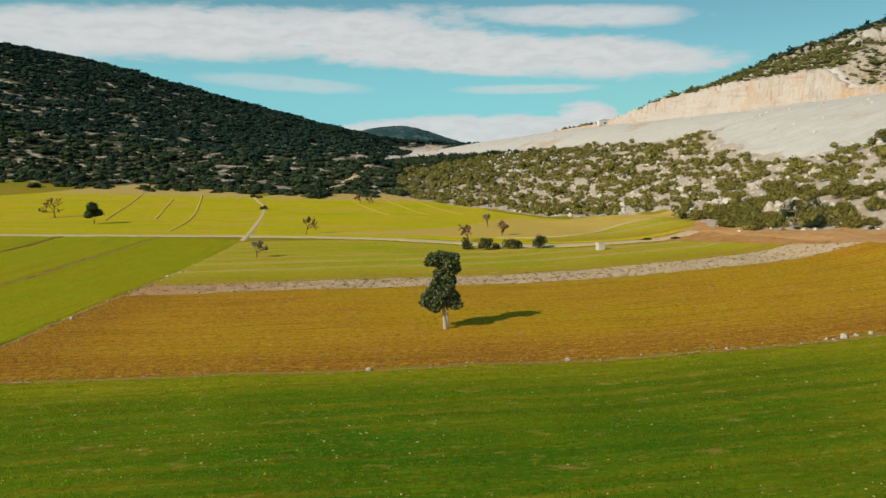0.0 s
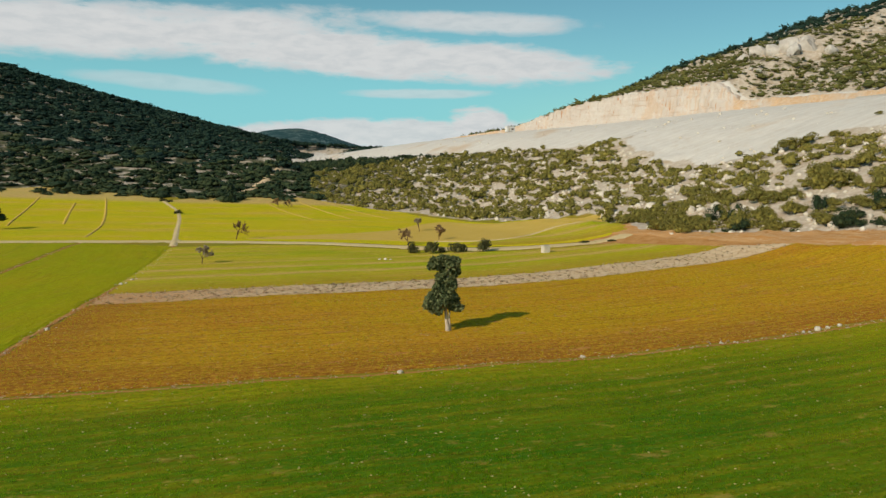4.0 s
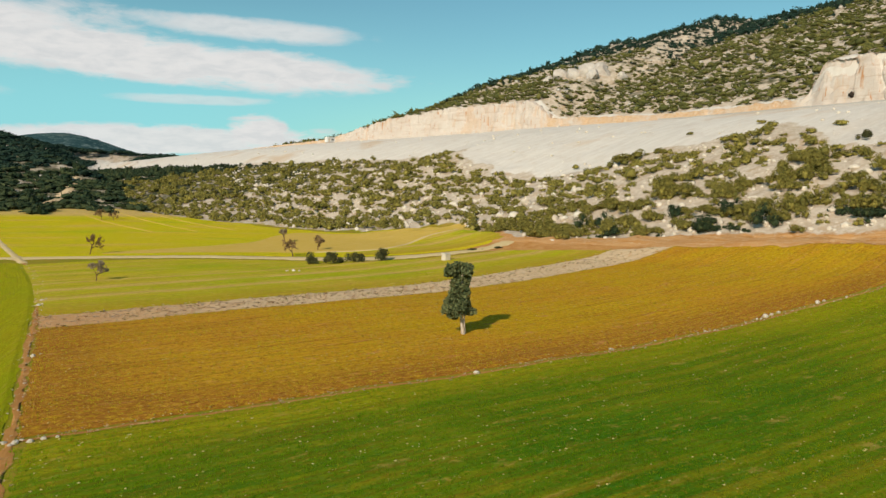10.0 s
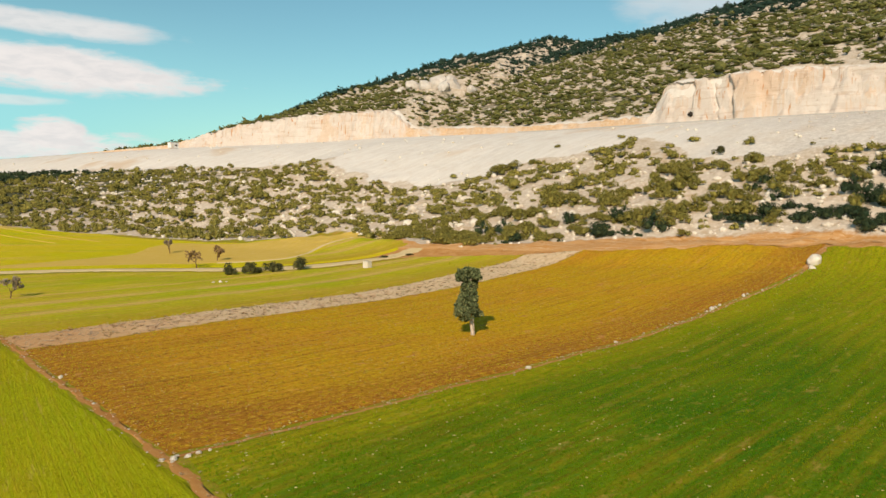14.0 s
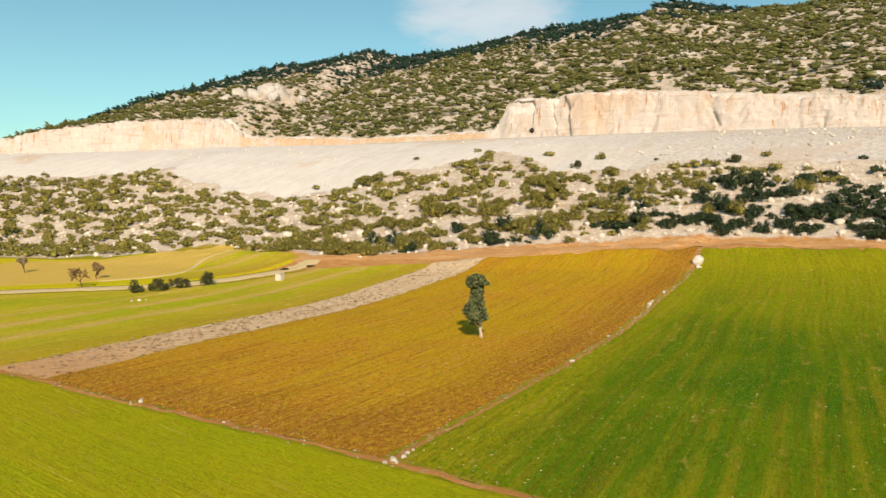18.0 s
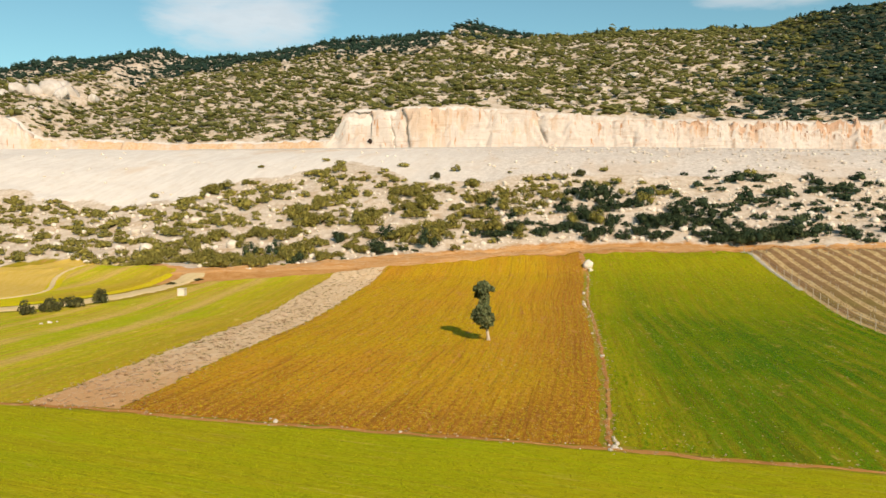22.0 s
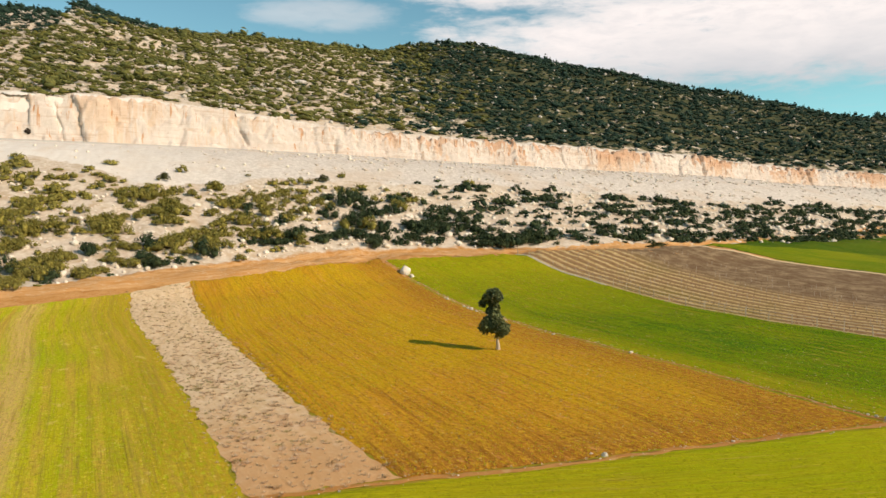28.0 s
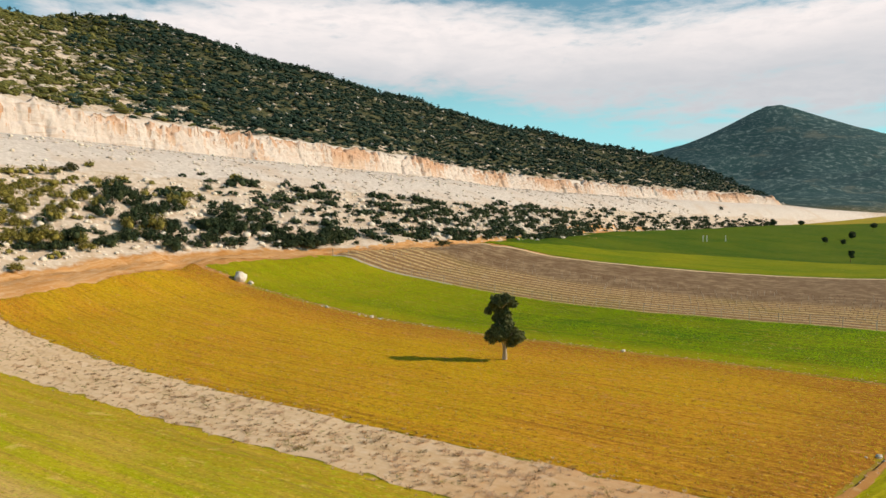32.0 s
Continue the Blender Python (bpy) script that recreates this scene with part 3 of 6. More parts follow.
def valley(x, y):
    """The valley floor and the hills on the far sides."""
    e = np.clip(x - 5, 0, 75)
    z = 0.00125 * e**2 + 0.12 * np.clip(x - 80, 0, 60)
    z = z * (1 - 0.55 * softstep(y, 30, 120)) * (1 - 0.3 * softstep(-y, 90, 200))
    z = z - 1.3 * np.exp(-(((y - 105) / 55) ** 2)) * softstep(-x, -35, 5) - 0.35 * softstep(-x, 5, 60)
    z = z - 0.21 * np.exp(-((x**2 + y**2) / 60**2))
    n = np.clip(y - 140, 0, 210)
    z = z + 0.00045 * n**2 + 0.06 * np.clip(y - 350, 0, 300)
    z = z + 0.012 * np.clip(-y - 260, 0, 2500)
    # hill on the other side of the valley, far hill beyond the saddle, mountain to the south
    z = z + 113 * np.exp(-(((x + 520) / 300) ** 2 + ((y - 760) / 400) ** 2))
    z = z + 9 * np.exp(-(((x + 250) / 130) ** 2 + ((y - 700) / 200) ** 2))
    z = z + 75 * np.exp(-(((x + 100) / 165) ** 2 + ((y - 1560) / 300) ** 2))
    r = np.hypot((x - 712) / 1.15, y + 1797)
    z = z + 262 * np.clip(np.exp(-r / 420) - 0.03, 0, 1) + 16 * waves(x, y, 300, 77) * softstep(r, 60, 300) * (1 - softstep(r, 600, 1300)) + 22 * np.exp(-(r / 700) ** 2)
    return z


def land(x, y, detail=True):
    """Height of the ground, the station, the distance from the road, and the valley's share."""
    shape = np.shape(x)
    x, y = np.ravel(np.asarray(x, float)), np.ravel(np.asarray(y, float))
    s, d = road_place(x, y)
    zv = valley(x, y)
    rz, td, tz = at_station(s, ROAD_Z), at_station(s, TALUS_D), at_station(s, TALUS_Z)
    fd, fz = at_station(s, FOOT_D), at_station(s, FOOT_Z)
    ys = np.interp(s, LINE_S, LINE_Y)
    hc = np.interp(-ys, -CLIFF_Y, CLIFF_H)
    u = np.clip((d - 4) / at_station(s, CREST_D), 0, 3)
    up = rz + hc + 0.3 + at_station(s, RISE) * np.interp(u, [0, 0.33, 0.62, 0.85, 1, 1.3, 2, 3], [0, 0.37, 0.73, 0.94, 1, 0.94, 0.6, 0.1])
    slope = np.where(d < td, fz + (tz - fz) * np.clip((d - fd) / (td - fd), 0, 1), tz + (rz - tz) * np.clip((d - td) / (-8.5 - td), 0, 1) + 1.6 * np.sin(np.pi * np.clip((d - td) / (-8.5 - td), 0, 1)))
    z = np.where(d < 1.5, slope, np.where(d < 4, rz + (hc + 0.3) * softstep(d, 1.5, 4), up))
    share = 1 - softstep(d, fd - 22, fd)
    share = np.where(s <= 0.01, 1, share) * 1.0
    ends = softstep(ys, 560, 740) + softstep(-ys, 640, 880)
    share = np.clip(np.maximum(share, ends * softstep(np.abs(d), 0, 60)), 0, 1)
    z = z * (1 - share) + zv * share
    if detail:
        wild = (1 - share) * np.where((d > -9) & (d < 5), 0.0, 1.0)
        upper = softstep(d, 6, 60)
        wild = wild * np.where((d > td + 3) & (d < -8), 0.35, 1.0)
        z = z + wild * (0.5 * waves(x, y, 21, 3) + upper * 1.7 * waves(x, y, 90, 5) + 0.22 * waves(x, y, 6, 8, 2))
        far = share * softstep(y, 215, 330)
        z = z + far * (2.5 * waves(x, y, 130, 9) + 0.5 * waves(x, y, 24, 4)) + share * 0.06 * waves(x, y, 16, 6, 2)
    return z.reshape(shape), s.reshape(shape), d.reshape(shape), share.reshape(shape)


# ---- building blocks ----
def mesh_of(name, verts, faces, mat=None, uv=None, smooth=False):
    """A mesh from an array of corners and an array of faces (all with as many corners), or a list of such arrays."""
    faces = faces if isinstance(faces, list) else [faces]
    faces = [np.asarray(f, np.int32) for f in faces if len(f)]
    me = bpy.data.meshes.new(name)
    verts = np.asarray(verts, np.float32)
    me.vertices.add(len(verts))
    me.vertices.foreach_set("co", verts.ravel())
    loops = np.concatenate([f.ravel() for f in faces])
    counts = np.concatenate([np.full(len(f), f.shape[1], np.int32) for f in faces])
    me.loops.add(len(loops))
    me.loops.foreach_set("vertex_index", loops)
    me.polygons.add(len(counts))
    me.polygons.foreach_set("loop_start", np.concatenate([[0], np.cumsum(counts)[:-1]]).astype(np.int32))
    if smooth:
        me.polygons.foreach_set("use_smooth", np.ones(len(counts), bool))
    if uv is not None:
        layer = me.uv_layers.new(name="UVMap")
        layer.data.foreach_set("uv", np.asarray(uv, np.float32)[loops].ravel())
    me.update(calc_edges=True)
    if mat:
        me.materials.append(mat)
    return me


def thing(name, data, label, category, group="", kind="", at=None):
    ob = tagged(new(name, data), label, category, group, kind)
    if at is not None:
        ob.matrix_basis = at
    return ob


def part(name, data, parent, label=""):
    ob = new(name, data)
    ob.parent = parent
    return tagged(ob, label) if label else ob


def ball(level):
    bm = bmesh.new()
    bmesh.ops.create_icosphere(bm, subdivisions=level, radius=1)
    v = np.array([p.co[:] for p in bm.verts])
    f = np.array([[p.index for p in q.verts] for q in bm.faces], np.int32)
    bm.free()
    return v, f


BALL1, BALL2, BALL3 = ball(1), ball(2), ball(3)


def joined(pieces):
    """Lists of (corners, faces) put together."""
    v = np.concatenate([p[0] for p in pieces])
    start = np.cumsum([0] + [len(p[0]) for p in pieces[:-1]])
    return v, np.concatenate([p[1] + s for p, s in zip(pieces, start)])


def spun(rng, n):
    """Random directions."""
    v = rng.normal(size=(n, 3))
    return v / np.linalg.norm(v, axis=1, keepdims=True)


def sprays(rng, lobes, count, size, flat=0.35, reach=0.30):
    """Leaf sprays: kite-shaped quads over the skin of some lobes (centre x y z, radii x y z)."""
    lobes = np.asarray(lobes, float)
    area = (lobes[:, 3] * lobes[:, 4] + lobes[:, 4] * lobes[:, 5] + lobes[:, 3] * lobes[:, 5])
    k = rng.choice(len(lobes), count, p=area / area.sum())
    n = spun(rng, count)
    n[:, 2] = np.where(n[:, 2] < -0.55, -n[:, 2], n[:, 2])
    depth = 0.80 + reach * rng.rand(count, 1)
    c = lobes[k, :3] + n * lobes[k, 3:] * depth
    a = spun(rng, count) + n * flat
    a /= np.linalg.norm(a, axis=1, keepdims=True)
    b = np.cross(a, spun(rng, count))
    b /= np.linalg.norm(b, axis=1, keepdims=True) + 1e-6
    s = size * (0.55 + 0.9 * rng.rand(count, 1))
    v = np.stack([c - a * s, c + b * s * 0.5, c + a * s, c - b * s * 0.5], 1).reshape(-1, 3)
    return v, np.arange(4 * count, dtype=np.int32).reshape(-1, 4)


def lumps(rng, lobes, level, rough=0.16, shrink=0.9):
    """The dense inside of a bush: dented balls."""
    base, out = (BALL1, BALL2, BALL3)[level - 1], []
    for lobe in np.asarray(lobes, float):
        v = base[0] * (1 + rough * rng.normal(size=(len(base[0]), 1)))
        out.append((lobe[:3] + v * lobe[3:] * shrink, base[1]))
    return joined(out)


def bush_lobes(rng, count, height):
    """Lobes of a spreading bush of about one metre radius that sits on the ground."""
    rows = []
    for i in range(count):
        a, r = rng.rand() * 6.283, 0.78 * math.sqrt(rng.rand()) if i else 0.0
        s = (0.24 + 0.22 * rng.rand()) * (1.25 if count < 4 else 1.0)
        top = height * (0.22 + (0.42 + 0.3 * rng.rand()) * (1.0 - r) * rng.rand() ** 0.5)
        rows.append((r * math.cos(a), r * math.sin(a), top, s, s * (0.8 + 0.4 * rng.rand()), s * height * (0.7 + 0.5 * rng.rand())))
    return rows


def bush_mesh(name, rng, mat, leaves=300, lobes=7, height=0.8, size=0.092):
    rows = bush_lobes(rng, lobes, height)
    v1, f1 = lumps(rng, rows, 1, 0.25, 0.62)
    v2, f2 = sprays(rng, rows, leaves, size, 0.7, 0.4)
    return mesh_of(name, np.concatenate([v1, v2]), [f1, f2[:, :3] + len(v1)], mat)


def stone_shape(rng, level=2, flat=0.7):
    """A rough boulder about a metre in radius, with broken faces."""
    v = (BALL1, BALL2, BALL3)[level - 1][0].copy()
    for _ in range(15):
        n = spun(rng, 1)[0]
        cut = 0.50 + 0.32 * rng.rand()
        over = v @ n - cut
        v = v - np.clip(over, 0, None)[:, None] * n * 0.92
    v = 1.25 * v * (1 + 0.05 * rng.normal(size=(len(v), 1))) * np.array([1, 0.75 + 0.3 * rng.rand(), flat])
    return v, (BALL1, BALL2, BALL3)[level - 1][1]


def tube(points, radii, sides=6):
    """A tapered round limb along some points."""
    points, out = np.asarray(points, float), []
    for i, (p, r) in enumerate(zip(points, radii)):
        t = points[min(i + 1, len(points) - 1)] - points[max(i - 1, 0)]
        t /= np.linalg.norm(t) + 1e-9
        u = np.cross(t, (0.31, 0.9, 0.2))
        u /= np.linalg.norm(u)
        w = np.cross(t, u)
        a = np.arange(sides) * 6.2832 / sides
        out.append(p + r * (np.cos(a)[:, None] * u + np.sin(a)[:, None] * w))
    f = []
    for i in range(len(points) - 1):
        for j in range(sides):
            k = (j + 1) % sides
            f.append((i * sides + j, i * sides + k, (i + 1) * sides + k, (i + 1) * sides + j))
    return np.concatenate(out), np.array(f, np.int32)


def block(x0, y0, z0, x1, y1, z1, bevel=0.02):
    """A box with softened edges, as a bmesh."""
    bm = bmesh.new()
    bmesh.ops.create_cube(bm, size=1)
    for v in bm.verts:
        v.co = Vector(((x0 + x1) / 2 + v.co.x * (x1 - x0), (y0 + y1) / 2 + v.co.y * (y1 - y0), (z0 + z1) / 2 + v.co.z * (z1 - z0)))
    if bevel:
        bmesh.ops.bevel(bm, geom=bm.edges[:], offset=bevel, segments=2, affect="EDGES")
    return bm


def bm_mesh(name, bm, mat):
    me = bpy.data.meshes.new(name)
    bm.to_mesh(me)
    bm.free()
    me.materials.append(mat)
    return me


def ground_z(x, y):
    return float(land(np.array([x]), np.array([y]))[0][0])


def resample(line, count):
    line = np.asarray(line, float)
    k = np.arange(len(line))
    fine = np.linspace(0, len(line) - 1, 40 * len(line))
    i = np.clip(fine.astype(int), 0, len(line) - 2)
    f = (fine - i)[:, None]
    p = np.concatenate([[2 * line[0] - line[1]], line, [2 * line[-1] - line[-2]]])
    a, b, c, d = p[i], p[i + 1], p[i + 2], p[i + 3]
    q = 0.5 * (2 * b + (c - a) * f + (2 * a - 5 * b + 4 * c - d) * f**2 + (3 * b - a - 3 * c + d) * f**3)
    s = np.concatenate([[0], np.cumsum(np.hypot(*np.diff(q, axis=0).T))])
    at = np.linspace(0, s[-1], count)
    return np.stack([np.interp(at, s, q[:, 0]), np.interp(at, s, q[:, 1])], 1), at


def draped(name, side_a, side_b, step, mat, label, category, lift=0.06, seed=0, ragged=0.2, furrow=None):
    """A sheet laid on the land between two edge lines, with a ragged outline. u runs along the edges, v across."""
    count = max(8, int(max(np.hypot(*np.diff(np.asarray(s, float), axis=0).T).sum() for s in (side_a, side_b)) / step))
    a, ua = resample(side_a, count)
    b, ub = resample(side_b, count)
    widest = np.hypot(*(b - a).T).max()
    across = max(5, int(widest / step) + 1)
    if furrow:
        across = 4 * int(widest / furrow[0]) + 1
    w = np.linspace(0, 1, across)[:, None]
    x = a[None, :, 0] * (1 - w) + b[None, :, 0] * w
    y = a[None, :, 1] * (1 - w) + b[None, :, 1] * w
    rag = np.zeros_like(x)
    rag[0], rag[-1] = 1, 1
    rag[:, 0], rag[:, -1] = 1, 1
    x = x + rag * ragged * waves(x * 1.0, y, 5.0, seed + 11, 3)
    y = y + rag * ragged * waves(x, y, 4.0, seed + 12, 3)
    u = ua[None] * (1 - w) + ub[None] * w
    v = w * np.hypot(*(b - a).T)[None]
    inner = np.minimum(np.minimum(v, v[-1:] - v), np.minimum(u, u[:, -1:] - u))
    z = land(x, y)[0] + 0.02 + (lift - 0.02) * softstep(inner, 0, min(1.0, 0.3 * widest)) * (rag == 0)
    if furrow:
        rng = np.random.RandomState(seed + 200)
        rows = 0.7 * waves(0.035 * u, v, 2.3 * furrow[0], seed + 13, 3) + 0.5 * np.sin(6.2832 * v / furrow[0] + 2.5 * waves(u, 3 * v, 40, seed + 14, 3))
        deep = np.clip(0.5 + 0.7 * waves(x, y, 11, seed + 15, 3), 0.05, 1.3)
        z = z + (furrow[1] * deep * rows + 0.22 * furrow[1] * rng.normal(size=x.shape)) * softstep(inner, 0, 1.5)
    k = np.arange(across * count).reshape(across, count)
    f = np.stack([k[:-1, :-1], k[:-1, 1:], k[1:, 1:], k[1:, :-1]], -1).reshape(-1, 4)
    me = mesh_of(name, np.stack([x, y, z], -1).reshape(-1, 3), f, mat, np.stack([u, v], -1).reshape(-1, 2), True)
    return thing(name, me, label, category, kind="structure")


def strip(name, line, width, step, mat, label, category, lift=0.1, seed=0, ragged=0.3):
    q, _ = resample(line, 60)
    t = np.gradient(q, axis=0)
    t /= np.linalg.norm(t, axis=1, keepdims=True)
    nrm = np.stack([-t[:, 1], t[:, 0]], 1)
    return draped(name, q - nrm * width / 2, q + nrm * width / 2, step, mat, label, category, lift, seed, ragged)


# ---- ground ----
def grow(first, step, rate, end):
    out, at = [], first
    while abs(at) < abs(end):
        step *= rate
        at += math.copysign(step, end)
        out.append(at)
    return out


def make_ground():
    gx = np.array(sorted(grow(-64, 1.5, 1.13, -4300)) + list(np.arange(-64, 205, 1.5)) + grow(205, 1.6, 1.07, 4300))
    gy = np.array(sorted(grow(-130, 1.6, 1.06, -4300)) + list(np.arange(-130, 250, 1.5)) + grow(250, 1.6, 1.06, 4300))
    x, y = np.meshgrid(gx, gy)
    z, s, d, share = land(x, y)
    k = np.arange(x.size).reshape(x.shape)
    f = np.stack([k[:-1, :-1], k[:-1, 1:], k[1:, 1:], k[1:, :-1]], -1).reshape(-1, 4)
    me = mesh_of("ground", np.stack([x, y, z], -1).reshape(-1, 3), f, M_GROUND, None, True)
    td, fd = at_station(s, TALUS_D), at_station(s, FOOT_D)
    rough = 5 * waves(x, y, 26, 21)
    hill = 1 - share
    top, sole = belt(s)
    spoil = hill * softstep(d + 0.5 * rough, top - 1, top + 5) * (1 - softstep(d, 4, 9)) * softstep(y, -690, -620)
    scrub = np.maximum(np.maximum(hill > 0.02, softstep(y, 95, 125) * (y < 420)) * softstep(d + 0.2 * rough, sole - 3, sole + 2), share * softstep(y + 0.12 * (x + 60) + 1.2 * rough, 218, 246) * (x < 90))
    soil = softstep(d, fd - 26, fd - 14) * softstep(-np.abs(y - 0), -260, -180) * softstep(-y, -118, -95)
    # where the haze-tinted far woodland colour goes
    hazy_wood = share * np.maximum(softstep(y, 900, 1150), softstep(z - 0.012 * np.clip(-y - 260, 0, 2500), 5, 16) * (y < -780))
    # undergrowth share; the southern 0.5 term paints in the hill's cloud shade
    turf_and_shade = np.maximum(0.34 * softstep(d, 4, 30) + 0.5 * softstep(-y, 25, 85) * (d > 4), np.maximum(0.45 * share * softstep(y, 250, 400), 0.6 * softstep(y, 205, 240) * (d < td)))
    for key, v in (("spoil", spoil), ("scrub", scrub), ("soil", soil), ("hazy_wood", hazy_wood), ("turf_and_shade", turf_and_shade), ("coarse", 0.9 * softstep(-y + 0.6 * rough, -75, -5))):
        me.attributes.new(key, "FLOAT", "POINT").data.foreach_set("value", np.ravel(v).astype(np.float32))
    thing("ground", me, "valley floor rising to stony limestone hills with pale road spoil", "ground", kind="structure")


make_ground()


def make_cliff():
    """The cut rock face above the road, with buttresses, ledges and cracks."""
    rng = np.random.RandomState(5)
    at = np.arange(ALONG[np.searchsorted(-LINE_Y, -430)], ALONG[np.searchsorted(-LINE_Y, 560)], 0.42)
    x0, y0 = np.interp(at, ALONG, LINE_X), np.interp(at, ALONG, LINE_Y)
    nx, ny = np.interp(at, ALONG, NOR_X), np.interp(at, ALONG, NOR_Y)
    rz = np.interp(np.interp(at, ALONG, LINE_S), np.arange(len(ROAD_Z)), ROAD_Z)
    hc = np.interp(-y0, -CLIFF_Y, CLIFF_H)
    top = hc + 0.2 + (0.9 * waves(at, at * 0, 19, 31, 3) + 1.15 * waves(at, at * 0, 4.6, 32, 3)) * softstep(hc, 1, 5) * (0.65 + 0.45 * softstep(-y0, -40, 30))
    rows = 24
    lvl = np.linspace(0, 1, rows)
    edges = at[0] + np.concatenate([[0], np.cumsum(5 + 22 * rng.rand(200) ** 1.5)])
    juts, deeps, steps, shifts = rng.rand(200), rng.rand(200), rng.rand(200), rng.rand(200)
    tilt = 0.45 * waves(at, at * 0, 26, 38, 2)
    bulge = 0.5 * waves(at, at * 0, 41, 37, 2)
    v = []
    for j, l in enumerate(lvl):
        # joints between the blocks lean and waver with height
        lean = at + tilt * l * hc + 0.5 * waves(at, at * 0 + 0.5 * l * hc, 9, 34, 2)
        no = np.clip(np.searchsorted(edges, lean, side="right") - 1, 0, 199)
        jut, deep = juts[no], deeps[no] * (0.35 + 0.65 * softstep(waves(at, at * 0 + l * hc, 7, 40, 2), -0.4, 0.4))
        crack = np.exp(-(((lean - edges[no] - 0.3) / 0.4) ** 2)) * deep
        ledge = np.floor(l * (1.4 + 2.6 * steps[no]) + shifts[no] + 0.35 * waves(at, at * 0 + 3 * l, 9, 33, 2))
        broken = 0.25 + 0.75 * softstep(-y0, -70, 40)
        off = 0.2 + 1.3 * l + 0.6 * ledge - 1.5 * jut + bulge + 1.5 * crack * softstep(hc, 2, 6)
        off = off + broken * (0.10 * waves(at, at * 0 + 1.4 * l * hc, 3.4, 35, 4) + 0.09 * rng.normal(size=len(at))) + 0.5 * np.clip(waves(at, 0.7 * l * hc + at * 0, 9, 36, 2), 0, 1) * l
        off = off * np.clip(hc / 6, 0.25, 1.2)
        v.append(np.stack([x0 + nx * off, y0 + ny * off, rz - 0.3 + (top + 0.3) * l], -1))
    for back, up in ((3.0, 0.10), (6.5, 0.25)):
        v.append(np.stack([x0 + nx * (back + 0.5), y0 + ny * (back + 0.5), rz + top + up - (0.8 if back > 5 else 0)], -1))
    v = np.array(v)
    k = np.arange(v.shape[0] * v.shape[1]).reshape(v.shape[:2])
    f = np.stack([k[:-1, :-1], k[1:, :-1], k[1:, 1:], k[:-1, 1:]], -1).reshape(-1, 4)
    me = mesh_of("rock_face", v.reshape(-1, 3), f, M_CLIFF)
    me.attributes.new("earth", "FLOAT", "POINT").data.foreach_set("value", np.tile(1 - softstep(hc, 3.4, 6.0), v.shape[0]).astype(np.float32))
    me.attributes.new("rust", "FLOAT", "POINT").data.foreach_set("value", ((0.25 + 0.75 * softstep(-y0, -20, 70))[None] * (0.15 + 1.2 * np.append(lvl, (1, 1))[:, None] ** 1.5)).ravel().astype(np.float32))
    thing("rock_face", me, "cream limestone road cut with rusty orange stains and cracks", "rock face", kind="structure")


make_cliff()


def make_kerb():
    """A low concrete kerb on the outer edge of the road bench."""
    at = np.arange(ALONG[np.searchsorted(-LINE_Y, -140)], ALONG[np.searchsorted(-LINE_Y, 130)], 1.5)
    x, y = np.interp(at, ALONG, LINE_X), np.interp(at, ALONG, LINE_Y)
    nx, ny = np.interp(at, ALONG, NOR_X), np.interp(at, ALONG, NOR_Y)
    z = np.interp(np.interp(at, ALONG, LINE_S), np.arange(len(ROAD_Z)), ROAD_Z) + 0.05 * waves(at, at * 0, 9, 39, 2)
    v = np.array([np.stack([x + nx * d, y + ny * d, z + h], -1) for d, h in ((-8.2, -0.3), (-8.15, 0.38), (-8.1, 0.42), (-7.85, 0.42), (-7.8, 0.38), (-7.75, -0.3))])
    k = np.arange(v.shape[0] * v.shape[1]).reshape(v.shape[:2])
    f = np.stack([k[:-1, :-1], k[:-1, 1:], k[1:, 1:], k[1:, :-1]], -1).reshape(-1, 4)
    thing("kerb", mesh_of("kerb", v.reshape(-1, 3), f, M_KERB), "low grey concrete kerb along the cut road", "kerb", kind="structure")


make_kerb()

# ---- fields and ways ----
BROWN_S = [(-32.9, -14.9), (-14.5, -13), (0.4, -11), (19, -8.3), (32, -6), (53, -3.8), (68.3, -1)]
BROWN_N = [(-34.2, 18.0), (-15, 22.0), (0.8, 24.4), (18, 27.3), (33, 30), (52.5, 32.5)]
PALE_N = [(-34.7, 25.8), (-18, 28.6), (1, 32.0), (12, 34), (33, 38.8), (47, 40.5)]
ROAD = [(-230, 110), (-110, 106), (-60, 105), (-43, 103), (-25, 98), (-10, 92), (2, 82.5), (11, 72.5), (21, 67), (31, 66), (38, 66), (43, 67)]
LANE = [(-32.4, -60), (-33.2, -15), (-34.1, 5), (-34.7, 20), (-35.4, 37), (-37.4, 62), (-41.6, 93), (-47, 122), (-58, 179), (-71, 217)]
WEST_1 = [(-51, -120), (-52, -40), (-52.8, 27), (-55, 47.6), (-60.8, 88), (-62, 102.5)]
WEST_2 = [(-73, -120), (-74.5, -40), (-76, 27), (-77.9, 69), (-83.6, 98), (-84, 103)]
FENCE = [(-85, -62), (-50, -52.5), (-33, -48.5), (-15, -45.7), (10, -42), (26, -39), (45, -37), (60, -34.5), (72, -31)]
VINE_S = [(-110, -200), (-60, -172), (-20, -145), (16, -121), (31.6, -111.3), (51, -97.5), (70, -84.1), (80, -77)]
TRACK_IN = [(33.6, 83.8), (41.8, 68.6), (46.9, 50.2), (53, 31), (62.6, 11.8), (68.6, -1.3), (73, -31), (78, -60), (83, -85), (92, -120), (104, -155), (128, -204), (134, -250)]
